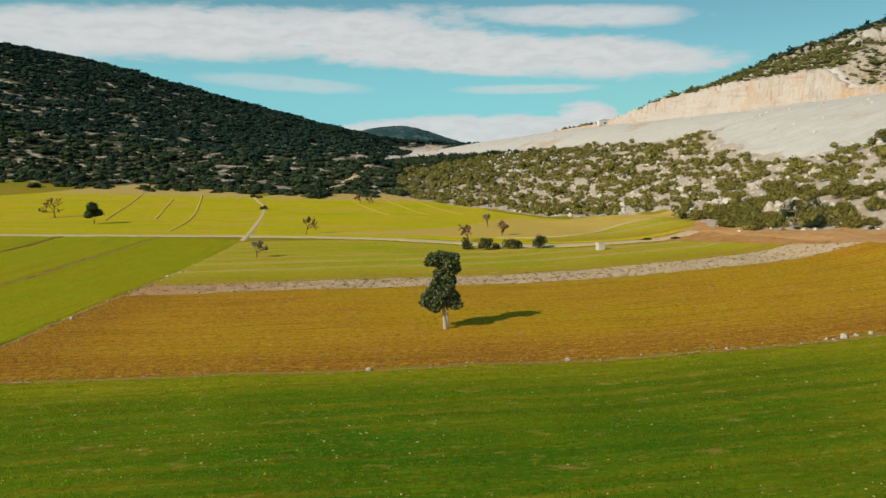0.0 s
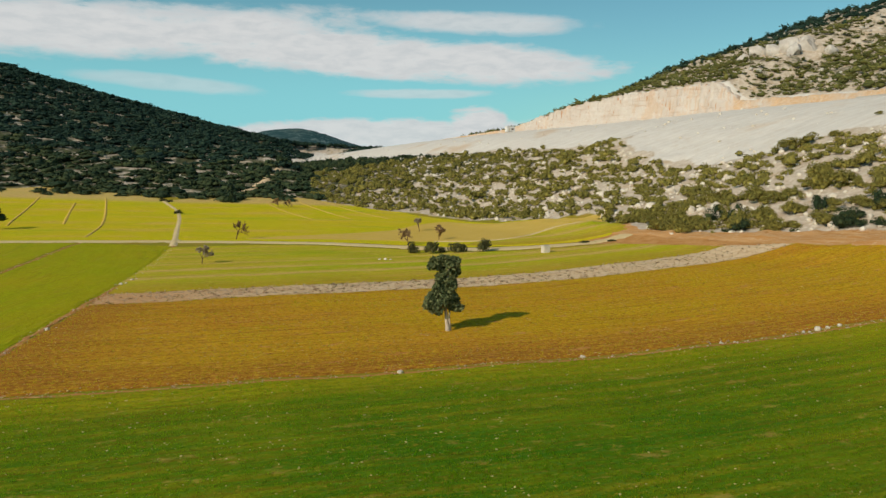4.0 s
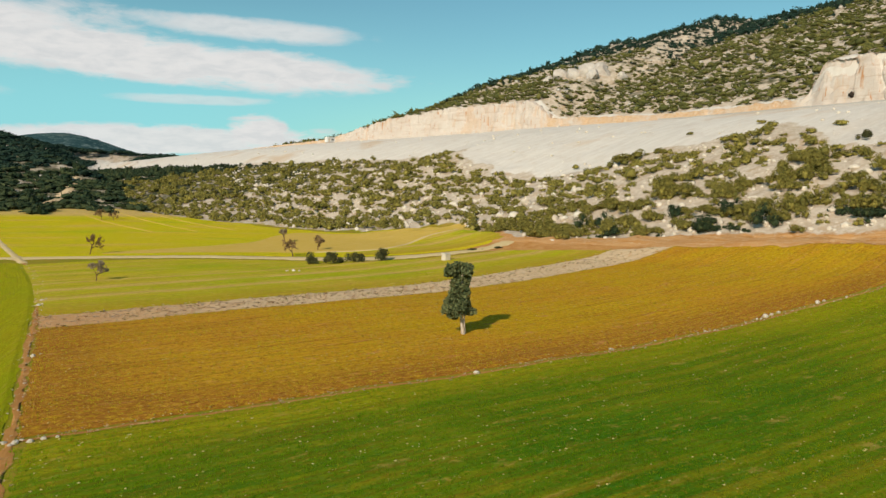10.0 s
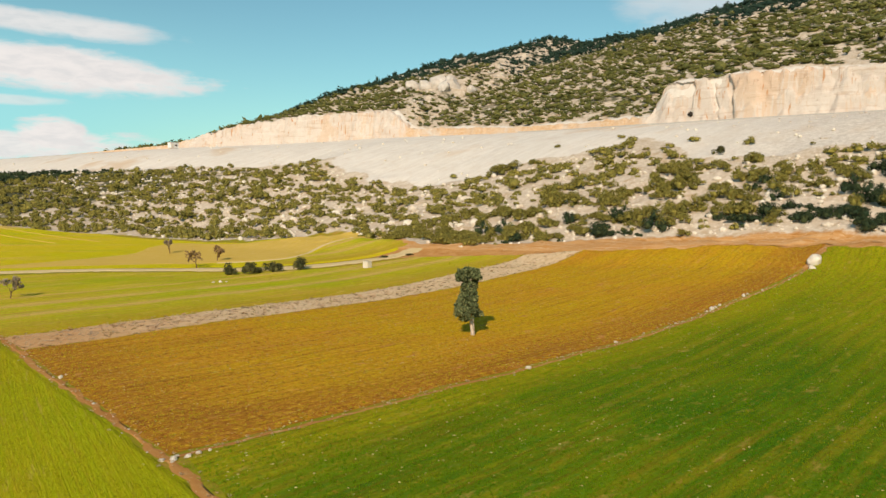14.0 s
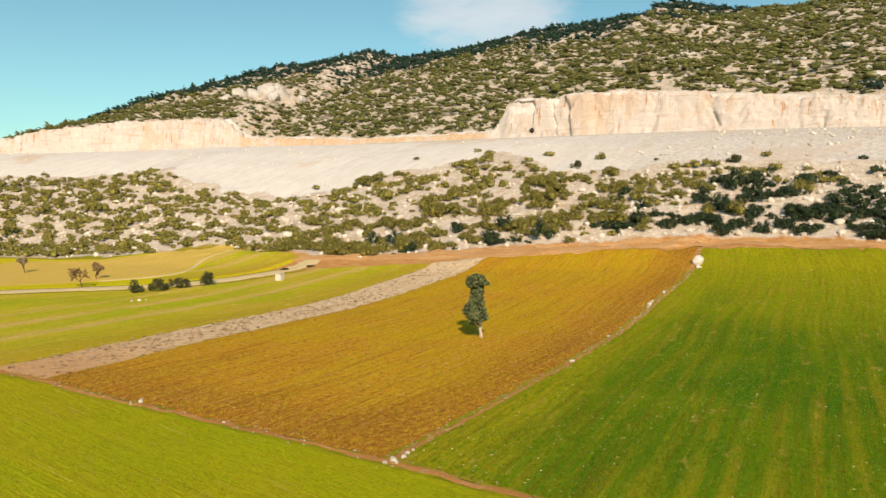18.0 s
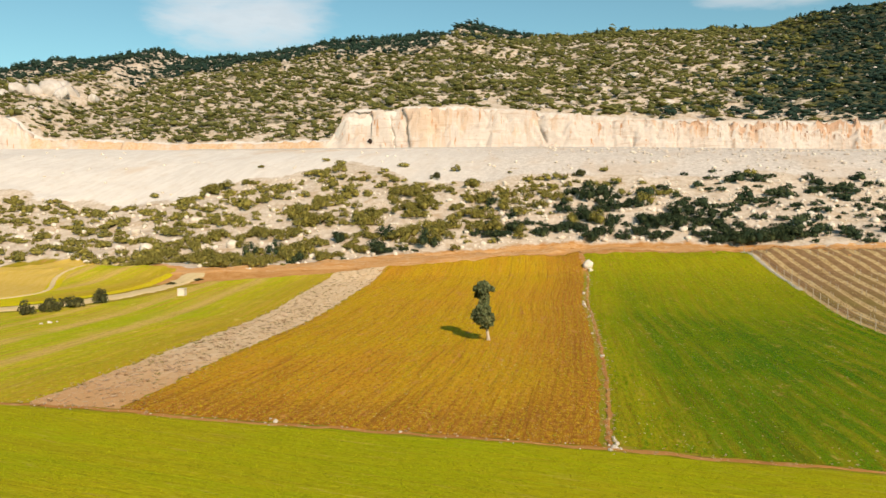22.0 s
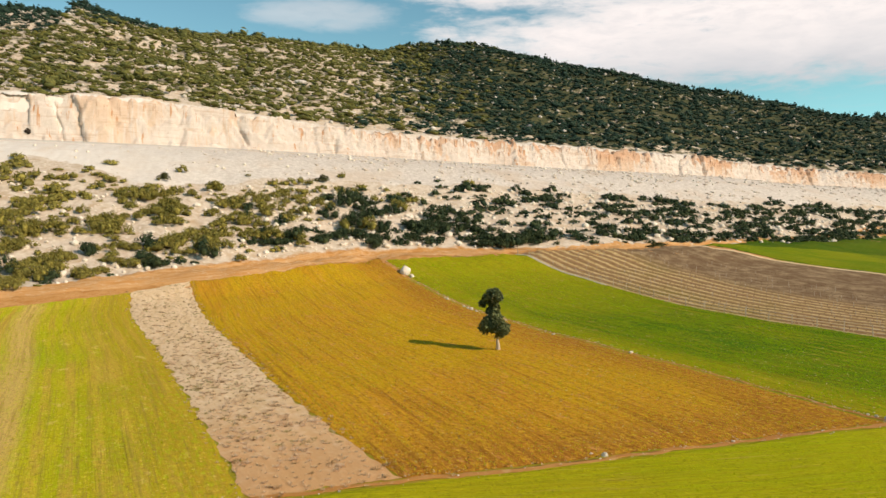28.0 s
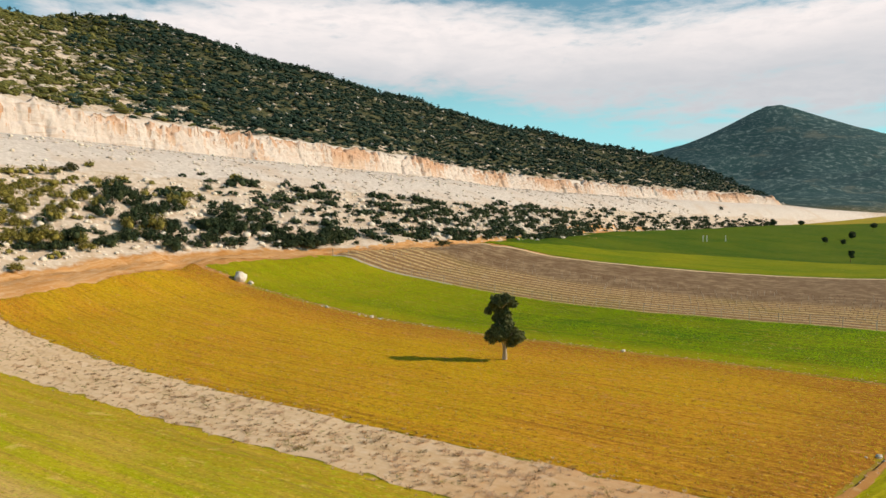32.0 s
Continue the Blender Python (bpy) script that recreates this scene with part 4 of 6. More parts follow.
TRACK_OUT = [(48, 86), (47, 72), (51, 57), (60, 46), (69.5, 24), (77, 2), (80.5, -34), (84, -62), (87, -84), (94, -118), (110, -154), (132, -202), (138, -250)]


def shifted(line, dx, dy):
    return [(x + dx, y + dy) for x, y in line]


draped("field_1", BROWN_S, BROWN_N, 1.2, M_BROWN, "thinly sprouted ochre-brown field round the lone tree", "field", 0.11, 1, 0.2, (0.75, 0.036))
draped("field_2", BROWN_N, PALE_N, 0.8, M_FALLOW, "narrow fallow strip of pale dry grass tufts", "field", 0.05, 2, 0.45)
draped("field_3", PALE_N, [(-41.5, 90), (-24, 92), (-10, 87), (1.5, 77), (9.5, 68.5), (20, 63), (30, 62), (38, 61)], 1.5, M_LIME, "lime-green sown field beside the dirt road", "field", 0.11, 3, 0.2, (0.9, 0.032))
draped("field_4", [(-42.5, 106), (-24, 101), (-8, 95.5), (4, 86), (13, 76), (22, 70.5), (32, 69.5), (42, 71)],
       [(-70, 216), (-52, 238), (-34, 240), (-10, 212), (2, 193), (13, 174), (22, 148), (29, 123), (45, 111), (46, 88)], 2.2, M_GOLD, "sunlit yellow-green field running up to the scrub", "field", 0.17, 4)
draped("field_5", [(-240, 113), (-170, 110.5), (-110, 109), (-60, 107.5), (-39, 106)], [(-230, 205), (-165, 204), (-136, 238), (-108, 248), (-66, 217)], 2.5, M_GOLD,
       "yellow-green field below the dark hill", "field", 0.12, 5)
draped("field_6", WEST_1, shifted(LANE, -0.4, 0)[:7], 1.5, M_WEST, "yellowish young crop along the farm lane", "field", 0.10, 6, 0.2, (0.8, 0.02))
draped("field_7", WEST_2, shifted(WEST_1, -1.0, 0), 2.0, M_WEST, "green crop between two grassy balks", "field", 0.07, 7)
draped("field_8", [(-260, -140), (-250, 0), (-240, 104)], shifted(WEST_2, -1.0, 0), 3.0, M_WEST, "wide yellowish crop field to the west", "field", 0.10, 8)
draped("field_9", FENCE[2:], [(-32.4, -15.8), (-14.3, -13.6), (0.5, -11.8), (19, -9.2), (32.5, -6.9), (53, -4.6), (66.8, -2.0)], 1.2, M_GREEN,
       "deep green crop field with drill rows", "field", 0.10, 9, 0.2, (0.7, 0.036))
draped("field_10", FENCE[2:], [(-34, -154)] + VINE_S[2:], 1.5, M_VINE, "bare young vineyard with dark tilled rows and pale strips", "field", 0.07, 10)
draped("field_11", [(x + 1, y - 1.5) for x, y in [(-34, -154)] + VINE_S[2:]], [(-220, -800), (-120, -740), (-20, -680), (60, -600), (100, -480), (122, -360), (130, -262), (122, -200)], 6.0, M_FAR,
       "large green crop field in the south", "field", 0.12, 11)
draped("field_14", [(x + 1, y - 2.0) for x, y in [(-34, -154)] + VINE_S[2:]], [(-40, -205), (-8, -192), (20, -181), (42, -166), (54, -155), (66, -130), (80, -84)], 3.0, M_FARLIGHT,
       "yellow-green band along the edge of the southern field", "field", 0.2, 29, 0.6)
draped("dirt_track", TRACK_IN, TRACK_OUT, 1.0, M_TRACK, "orange dirt track along the foot of the hill", "track", 0.10, 12, 0.6)
strip("dirt_road", ROAD, 4.2, 0.9, M_ROAD, "pale dirt road between the fields", "road", 0.2, 13, 0.6)
strip("farm_lane", LANE, 0.5, 0.25, M_MARGIN, "weedy reddish balk with loose stones", "balk", 0.035, 14, 0.3)
strip("upper_lane", LANE[6:], 1.7, 0.6, M_ROAD, "pale narrow dirt lane between the upper fields", "lane", 0.22, 24, 0.25)
strip("balk_1", WEST_1, 0.6, 0.6, M_MARGIN, "narrow weedy balk between crops", "balk", 0.10, 15)
strip("balk_2", WEST_2, 0.7, 0.8, M_MARGIN, "narrow weedy balk between crops", "balk", 0.17, 16)
strip("stony_balk", [(-33, -15.4), (-14.5, -13.6), (0.4, -11.7), (19, -9.0), (32, -6.8), (53, -4.5), (66.5, -1.8)], 0.34, 0.3, M_MARGIN, "stony balk between brown and green fields", "balk", 0.035, 17, 0.22)
strip("fence_path", [(x, y + 0.2) for x, y in FENCE[6:]], 0.9, 0.4, M_GRAVEL, "pale grey gravel strip under the vineyard fence", "path", 0.14, 18, 0.2)
strip("vineyard_balk", [(-34, -154)] + VINE_S[2:], 1.2, 0.8, M_FALLOW, "pale grassy edge of the vineyard", "balk", 0.16, 19, 0.3)
strip("field_path", [(10, 89), (18, 83.5), (25, 84.3), (36, 93), (47, 95.5), (52, 91)], 1.2, 0.6, M_ROAD, "pale path across the grass", "path", 0.33, 20, 0.3)

draped("field_12", [(-30, 105.5), (-4, 99), (8, 90), (18, 84), (24, 84), (36, 93), (50, 96)], [(-29, 108), (2, 122), (12, 136), (20, 140), (28, 121), (44, 110), (52, 104)], 1.4, M_STUBBLE, "pinkish-tan bare stubble between dirt road and scrub", "field", 0.24, 25, 0.8)
draped("field_13", [(13, 77), (21, 71.5), (31, 70.5), (38, 71.5), (45, 72)], [(17, 82.5), (25, 83), (36, 91.5), (46, 94), (49, 88)], 1.4, M_LIME, "lime-green wedge of crop between dirt road and path", "field", 0.28, 28, 0.5)
for bend in ([(-90.5, 218), (-78.1, 174.2), (-70.1, 142.8), (-65, 114)], [(-97, 206), (-89, 176), (-80.7, 147.2)], [(-114, 222), (-98.9, 163.8), (-92.5, 141.7)],
             [(-34, 210), (-26, 184), (-16.2, 157.7)], [(-24.9, 221), (-15, 188), (-4.7, 156.8)], [(-14, 214), (-4, 184), (6, 158)]):
    strip("field_furrow", bend, 0.9, 0.7, M_STUBBLE, "pale worn strip curving through the upper field", "field strip", 0.27, 26, 0.5)
strip("hill_path", [(-37.5, 342), (-38.5, 314), (-41, 280), (-43.3, 257), (-47, 241)], 4.0, 1.5, M_FALLOW, "pale bare path running down through the hill scrub", "path", 0.5, 27, 1.2)


# ---- scrub on the hills ----
def scattered(rng, count, x0, x1, y0, y1):
    x, y = x0 + (x1 - x0) * rng.rand(count), y0 + (y1 - y0) * rng.rand(count)
    z, s, d, share = land(x, y)
    return x, y, z, s, d, share


def spaced(x, y, r, keep=0.62):
    """Which of some bushes stand clear enough of the earlier ones."""
    cell, out = {}, []
    for i, (a, b, c) in enumerate(zip(x, y, r)):
        k = (int(a // 4), int(b // 4))
        near = [j for p in (-1, 0, 1) for q in (-1, 0, 1) for j in cell.get((k[0] + p, k[1] + q), ())]
        if all((x[j] - a) ** 2 + (y[j] - b) ** 2 > (keep * (r[j] + c)) ** 2 for j in near):
            cell.setdefault(k, []).append(i)
            out.append(i)
    return np.array(out, int)


def massed(name, shapes, x, y, z, r, h, rng, mat, label, category, stretch=1.0, lie=1.62):
    """Many bushes in one mesh: copies of some shapes, turned and sized; stretch draws them out along the slope."""
    vs, fs, at = [], [], 0
    pick = rng.randint(len(shapes), size=len(x))
    for k, (v, f) in enumerate(shapes):
        m = pick == k
        n = m.sum()
        if not n:
            continue
        a = rng.rand(n) * 6.283 if stretch == 1.0 else lie + 0.35 * rng.normal(size=n)
        c, s = np.cos(a)[:, None], np.sin(a)[:, None]
        u, w = v[None, :, 0] * (stretch if stretch == 1.0 else (1 + (stretch - 1) * rng.rand(n, 1) * 1.6)), v[None, :, 1]
        px = (u * c - w * s) * r[m, None] + x[m, None]
        py = (u * s + w * c) * r[m, None] + y[m, None]
        pz = v[None, :, 2] * (r * h)[m, None] + z[m, None]
        vs.append(np.stack([px, py, pz], -1).reshape(-1, 3))
        fs.append((f[None] + (np.arange(n) * len(v))[:, None, None]).reshape(-1, f.shape[1]) + at)
        at += n * len(v)
    kinds = {}
    for f in fs:
        kinds.setdefault(f.shape[1], []).append(f)
    me = mesh_of(name, np.concatenate(vs), [np.concatenate(q) for q in kinds.values()], mat)
    return thing(name, me, label, category, kind="stuff")


def low_bush(rng, lobes, level, leaves, size, height=0.75):
    """A bush for the distance, all triangles: dented lobes and a few sprays."""
    rows = bush_lobes(rng, lobes, height)
    v1, f1 = lumps(rng, rows, level, 0.25, 0.75)
    v2, f2 = sprays(rng, rows, leaves, size)
    tri = f2[:, [0, 1, 2]]
    return np.concatenate([v1, v2]), np.concatenate([f1, tri + len(v1)])


def make_scrub():
    rng = np.random.RandomState(7)
    near_olive = [bush_mesh("shrub", rng, M_OLIVE, 950, 9, 0.8 + 0.25 * (i % 3)) for i in range(6)]
    near_dark = [bush_mesh("shrub", rng, M_DARK, 950, 9, 0.8 + 0.25 * (i % 3)) for i in range(6)]
    mid = [low_bush(rng, 4, 1, 70, 0.20) for _ in range(8)]
    low = [low_bush(rng, 2, 1, 10, 0.32) for _ in range(8)]
    tiny = [low_bush(rng, 3, 0, 16, 0.30) for _ in range(8)]
    # lower slope: spreading clumps drawn out along the slope, bare stony ground between
    x, y, z, s, d, share = scattered(rng, 90000, -20, 175, -420, 420)
    top, sole = belt(s)
    clump = waves(1.7 * x, 0.8 * y, 17, 41, 3)
    edge = softstep(d, sole - 0.5, sole + 2.0) * (1 - softstep(d + 2.5 * waves(x, y, 20, 43), top - 5, top + 1))
    foot = np.exp(-(((d - sole - 3.5) / 3.0) ** 2)) * (0.55 + 0.45 * softstep(-y, -40, 30))
    stray = 0.006 * (d > top) * (d < top + 11)
    chance = edge * np.clip(0.34 + 0.26 * softstep(y, 80, 130) + 0.05 * softstep(-y, 0, 60) + 1.25 * clump, 0.01, 1) * 0.85 + foot * edge * 0.38 + stray
    r = np.clip(0.65 + 1.3 * rng.rand(len(x)) ** 1.5 + 1.1 * np.clip(clump, 0, 1) * rng.rand(len(x)) + 0.4 * foot * rng.rand(len(x)), 0.5, 2.7)
    r = np.where(d > top + 1, np.clip(r, 0.6, 1.4), r)
    ok = np.where(rng.rand(len(x)) < chance)[0]
    ok = ok[spaced(x[ok], y[ok], r[ok], 0.46)]
    x, y, z, r = x[ok], y[ok], z[ok], r[ok]
    dark = (y + 14 * waves(x, y, 40, 45) + 1.1 * (x - 95) + 9 * rng.normal(size=len(x)) < 2) | (y + 0.5 * x + 18 * waves(x, y, 50, 46) > 305)
    dist = np.hypot(x - 20, y - 10)
    order = np.argsort(dist + 30 * (r < 1.0))
    near = np.zeros(len(x), bool)
    near[order[:298]] = True
    for i in np.where(near)[0]:
        pool = near_dark if dark[i] else near_olive
        ob = thing("shrub", pool[rng.randint(len(pool))], "rounded dark green evergreen shrub on stony slope" if dark[i] else "rounded olive-green evergreen shrub on stony slope", "shrub", "scrub on the slope")
        k = r[i] * 1.25
        ob.matrix_basis = Matrix.LocRotScale((x[i], y[i], z[i] - 0.08), Euler((0, 0, rng.rand() * 6.283)), (k, k * (0.85 + 0.3 * rng.rand()), k * (0.80 + 0.45 * rng.rand())))
    for sel, mat, tone in ((~near & dark, M_DARK, "dark green"), (~near & ~dark, M_OLIVE, "olive-green")):
        massed("scrub", mid, x[sel], y[sel], z[sel] - 0.08, 1.2 * r[sel], 0.80 + 0.45 * rng.rand(sel.sum()), rng, mat, f"{tone} evergreen scrub on the lower stony slope", "scrub", 1.15)
    # upper slope, above the cut
    x, y, z, s, d, share = scattered(rng, 90000, 60, 420, -520, 400)
    clump = waves(1.6 * x, 0.7 * y, 19, 51, 3)
    inside = softstep(d, 5, 9) * (share < 0.6) * (d < 1.08 * at_station(s, CREST_D) + 10)
    gaps = waves(x * 1.9, y * 0.55, 24, 58, 3)
    inside = inside * (np.hypot(x - 183, y - 238) > 13)
    thick = inside * np.clip(1.35 + 1.9 * gaps, 0, 1)
    chance = np.where(softstep(-y, 30, 95) > rng.rand(len(x)), thick, inside * np.clip(0.85 + 1.0 * clump, 0.06, 1))
    r = 1.05 + 1.5 * rng.rand(len(x)) ** 1.6 + 0.7 * np.clip(clump, 0, 1)
    ok = np.where(rng.rand(len(x)) < chance)[0]
    ok = ok[spaced(x[ok], y[ok], r[ok], 0.43)]
    x, y, z, r, d = x[ok], y[ok], z[ok], r[ok], d[ok]
    # southern dark bushes stand in for cloud shade; those near the ridge are pines
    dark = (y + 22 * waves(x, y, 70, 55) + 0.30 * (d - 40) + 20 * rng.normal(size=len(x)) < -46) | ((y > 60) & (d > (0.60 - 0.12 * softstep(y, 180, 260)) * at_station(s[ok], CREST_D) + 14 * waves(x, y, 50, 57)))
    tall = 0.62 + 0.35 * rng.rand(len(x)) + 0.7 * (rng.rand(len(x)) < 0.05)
    for sel, mat, tone in ((dark, M_PINE_SHADE, "dark green"), (~dark, M_HILL, "olive-green")):
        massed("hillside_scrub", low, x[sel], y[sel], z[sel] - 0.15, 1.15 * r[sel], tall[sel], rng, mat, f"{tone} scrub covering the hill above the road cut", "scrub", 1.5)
    # pines along the skyline
    x, y, z, s, d, share = scattered(rng, 16000, 70, 440, -560, 400)
    ridge = at_station(s, CREST_D)
    chance = np.exp(-(((d - 0.97 * ridge) / (0.16 * ridge + 6 + 16 * softstep(y, 60, 140))) ** 2)) * (0.30 + 0.65 * softstep(y, 60, 140)) * (share < 0.5)
    ok = np.where(rng.rand(len(x)) < chance)[0]
    r = 1.0 + 0.9 * rng.rand(len(x))
    ok = ok[spaced(x[ok], y[ok], r[ok], 0.62)]
    massed("ridge_pines", low, x[ok], y[ok], z[ok] + 0.3, 1.15 * r[ok], 1.3 + 0.8 * rng.rand(len(ok)), rng, M_PINE_SHADE, "small dark pines along the ridge", "pines")
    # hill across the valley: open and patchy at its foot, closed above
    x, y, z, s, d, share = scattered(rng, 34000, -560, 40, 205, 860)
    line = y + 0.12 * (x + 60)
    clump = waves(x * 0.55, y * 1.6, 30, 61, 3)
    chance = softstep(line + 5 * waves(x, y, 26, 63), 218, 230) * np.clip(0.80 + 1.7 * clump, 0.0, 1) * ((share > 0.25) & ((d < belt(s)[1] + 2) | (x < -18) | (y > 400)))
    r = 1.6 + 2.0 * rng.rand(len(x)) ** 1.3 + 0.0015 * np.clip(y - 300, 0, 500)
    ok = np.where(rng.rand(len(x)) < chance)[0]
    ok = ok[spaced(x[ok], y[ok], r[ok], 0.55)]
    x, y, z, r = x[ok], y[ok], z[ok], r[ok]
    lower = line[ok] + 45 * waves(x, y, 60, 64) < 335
    # upper bushes take the leaf colour that has cloud shade painted in
    for sel, mat, tone in ((lower, M_DARK, "dark olive"), (~lower, M_PINE_SHADE, "dense dark green")):
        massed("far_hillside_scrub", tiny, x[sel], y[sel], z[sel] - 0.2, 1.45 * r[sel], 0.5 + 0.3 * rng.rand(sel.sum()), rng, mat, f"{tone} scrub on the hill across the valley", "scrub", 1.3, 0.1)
    # in the fold beyond the belt
    x, y, z, s, d, share = scattered(rng, 9000, -70, 100, 330, 600)
    chance = softstep(d, at_station(s, FOOT_D) - 30, at_station(s, FOOT_D) + 6) * (d < belt(s)[0] - 2) * 0.8
    r = 1.4 + 1.5 * rng.rand(len(x))
    ok = np.where(rng.rand(len(x)) < chance)[0]
    ok = ok[spaced(x[ok], y[ok], r[ok], 0.42)]
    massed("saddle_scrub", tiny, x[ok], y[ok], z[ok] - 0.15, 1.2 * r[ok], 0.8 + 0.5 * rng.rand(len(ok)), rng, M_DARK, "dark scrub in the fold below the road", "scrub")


make_scrub()


# ---- stones ----
M_CLOD = rock_material("pale_clods", (0.60, 0.49, 0.17), (0.72, 0.63, 0.31), (0.48, 0.33, 0.12))


def make_stones():
    rng = np.random.RandomState(17)
    shapes = [stone_shape(rng, 2, 0.6 + 0.25 * rng.rand()) for _ in range(10)]
    meshes = [mesh_of("boulder", v, f, M_STONE) for v, f in shapes]
    crag = []
    for _ in range(5):
        v, f = stone_shape(rng, 3, 0.9)
        for way in spun(rng, 18):
            v = v - np.clip(v @ way - 0.55, 0, None)[:, None] * way * 0.95
        v[:, 2] = np.round(v[:, 2] * 3.2 + 0.25 * rng.normal(size=len(v))) / 3.2 * 0.5 + v[:, 2] * 0.5
        crag.append(mesh_of("crag", 1.35 * v, f, M_CRAG))

    rough = []

    def stone(x, y, r, name="stone", label="pale limestone field stone", group="field stones", sink=0.25, pool=meshes):
        ob = thing(name, pool[rng.randint(len(pool))], label, "stone", group)
        ob.matrix_basis = Matrix.LocRotScale((x, y, ground_z(x, y) + r * (0.5 - sink)), Euler((0.2 * rng.rand(), 0.2 * rng.rand(), rng.rand() * 6.283)), (r, r, r))
        return ob

    for _ in range(2):
        v, f = stone_shape(rng, 3, 0.8)
        for way in spun(rng, 14):
            v = v - np.clip(v @ way - 0.60, 0, None)[:, None] * way * 0.95
        rough.append(mesh_of("boulder", 1.2 * v, f, M_STONE))
    stone(58.4, -3.9, 1.25, "boulder", "large white limestone boulder at the field corner", "", 0.25, rough)
    stone(56.4, -4.6, 0.55, "boulder", "low whitish stone beside the large boulder", "")
    for dx, dy, r in ((0, 0, 0.24), (0.7, -0.1, 0.2), (-0.5, 0.2, 0.17), (0.3, 0.35, 0.14), (1.3, 0.1, 0.17), (-0.2, -0.35, 0.15), (-1.0, -0.1, 0.12), (1.9, 0.2, 0.13)):
        stone(-32.9 + dx, -15.7 + dy, r, sink=0.42, label="white stone in a heap at the field corner", group="stone heap")
    for dx, dy, r in ((0, 0, 0.42), (0.5, 0.6, 0.28), (-0.4, 0.5, 0.2)):
        stone(-33.7 + dx, 6.0 + dy, 0.55 * r, sink=0.42, label="white stone on the balk", group="balk stones")
    for dx, dy, r in ((0, 0, 0.5), (0.3, 1.0, 0.36), (0.1, 4.6, 0.5), (0.4, 5.4, 0.3)):
        stone(-35.2 + dx, 33.5 + dy, 0.6 * r, sink=0.4, label="white stone on the balk", group="balk stones")
    for x, y, r in ((29, -6.7, 0.32), (30, -6.5, 0.22), (27.6, -7.0, 0.2), (31.2, -6.3, 0.2), (37.5, -5.6, 0.3), (38.6, -5.5, 0.2), (8.4, -10.0, 0.22), (-5, -12.4, 0.25), (-1.6, 57.0, 0.35), (-2.6, 57.4, 0.3), (-0.8, 56.6, 0.25)):
        stone(x, y, r, label="pale stone along the field edge", group="edge stones")
    line, _ = resample([(10, -10.3), (19, -9.0), (32, -6.8), (53, -4.5), (66, -1.9)], 120)
    for x, y in line + rng.normal(size=line.shape) * 0.3:
        if rng.rand() < 0.62:
            stone(x, y, 0.06 + 0.08 * rng.rand() ** 2, label="small pale stone in the stony balk", group="edge stones")
    line, _ = resample(LANE[1:7], 150)
    for x, y in line + rng.normal(size=line.shape) * 0.35:
        if rng.rand() < 0.45:
            stone(x, y, 0.05 + 0.09 * rng.rand() ** 2, label="small pale stone on the weedy balk", group="balk stones")
    # boulders at the foot of the slope
    line, _ = resample([(52, 89), (55, 62), (61, 48), (71, 24), (78, 2), (82, -34), (87, -62), (91, -86), (100, -118), (113, -154)], 170)
    for i, (x, y) in enumerate(line + rng.normal(size=line.shape) * 1.3):
        if rng.rand() < 0.62:
            stone(x + 1.2, y, 0.28 + 0.75 * rng.rand() ** 2.2, "boulder", "whitish limestone boulder at the foot of the scrub", "foot boulders")
    for x, y, r in ((62, 72, 1.5), (60, 78, 1.2), (57, 90, 1.6), (60.5, 75, 1.0), (59, 127, 1.5), (66, 100, 1.3), (46, 132, 1.0), (55, 112, 1.4), (70, 60, 1.2), (74, 90, 1.5)):
        stone(x, y, r, "boulder", "big whitish boulder among the shrubs", "slope boulders")
    # crags on the upper hill
    for dx, dy, r in ((0, 0, 4.6), (5, -4, 5.5), (-3, 5, 3.8), (9, -9, 4.4), (2, -12, 3.4), (13, -3, 4.0), (-8, 9, 3.0), (16, -16, 3.2)):
        stone(178 + dx, 244 + dy, r, "crag", "grey-white limestone crag on the hill", "crags", 0.45, crag)
    for _ in range(26):
        x, y = 190 + 120 * rng.rand(), -60 + 260 * rng.rand()
        ob = stone(x, y, 1.0 + 1.4 * rng.rand(), "crag", "pale rock outcrop among the hill scrub", "crags", 0.5, crag)
        ob.scale = (ob.scale[0] * 0.8, ob.scale[1] * (1.2 + 0.8 * rng.rand()), ob.scale[2] * 0.5)
        ob.rotation_euler[2] = 0.5 * rng.normal()
    # loose rubble
    small = [stone_shape(rng, 1, 0.7) for _ in range(6)]
    x, y, z, s, d, share = scattered(rng, 34000, 20, 200, -330, 400)
    td, fd = at_station(s, TALUS_D), at_station(s, FOOT_D)
    top, sole = belt(s)
    chance = np.where(d > top, 0.05 + 0.75 * softstep(waves(x, y, 30, 71), 0.2, 0.8) * softstep(-y, -30, 10), 0.45 + 0.3 * softstep(-y, -50, 0)) * (d > sole) * (d < -1)
    ok = np.where(rng.rand(len(x)) < chance)[0]
    r = 0.13 + 0.55 * rng.rand(len(ok)) ** 3 + (0.10 + 0.35 * rng.rand(len(ok)) ** 2) * (d[ok] < td[ok])
    massed("rubble", small, x[ok], y[ok], z[ok] + 0.25 * r, r, np.ones(len(ok)), rng, M_STONE, "broken limestone rubble on the slope below the road", "rubble")
    chip = [stone_shape(rng, 1, 0.55) for _ in range(8)]
    x, y, z, s, d, share = scattered(rng, 30000, 85, 200, -330, 230)
    td = at_station(s, TALUS_D)
    heap = np.clip(0.30 + 0.8 * waves(x, y, 16, 75, 3) + 0.5 * softstep(d, -22, -8), 0.03, 1) * softstep(-y, -75, 20)
    ok = np.where((d > td) & (d < -2) & (rng.rand(len(x)) < 0.8 * heap))[0]
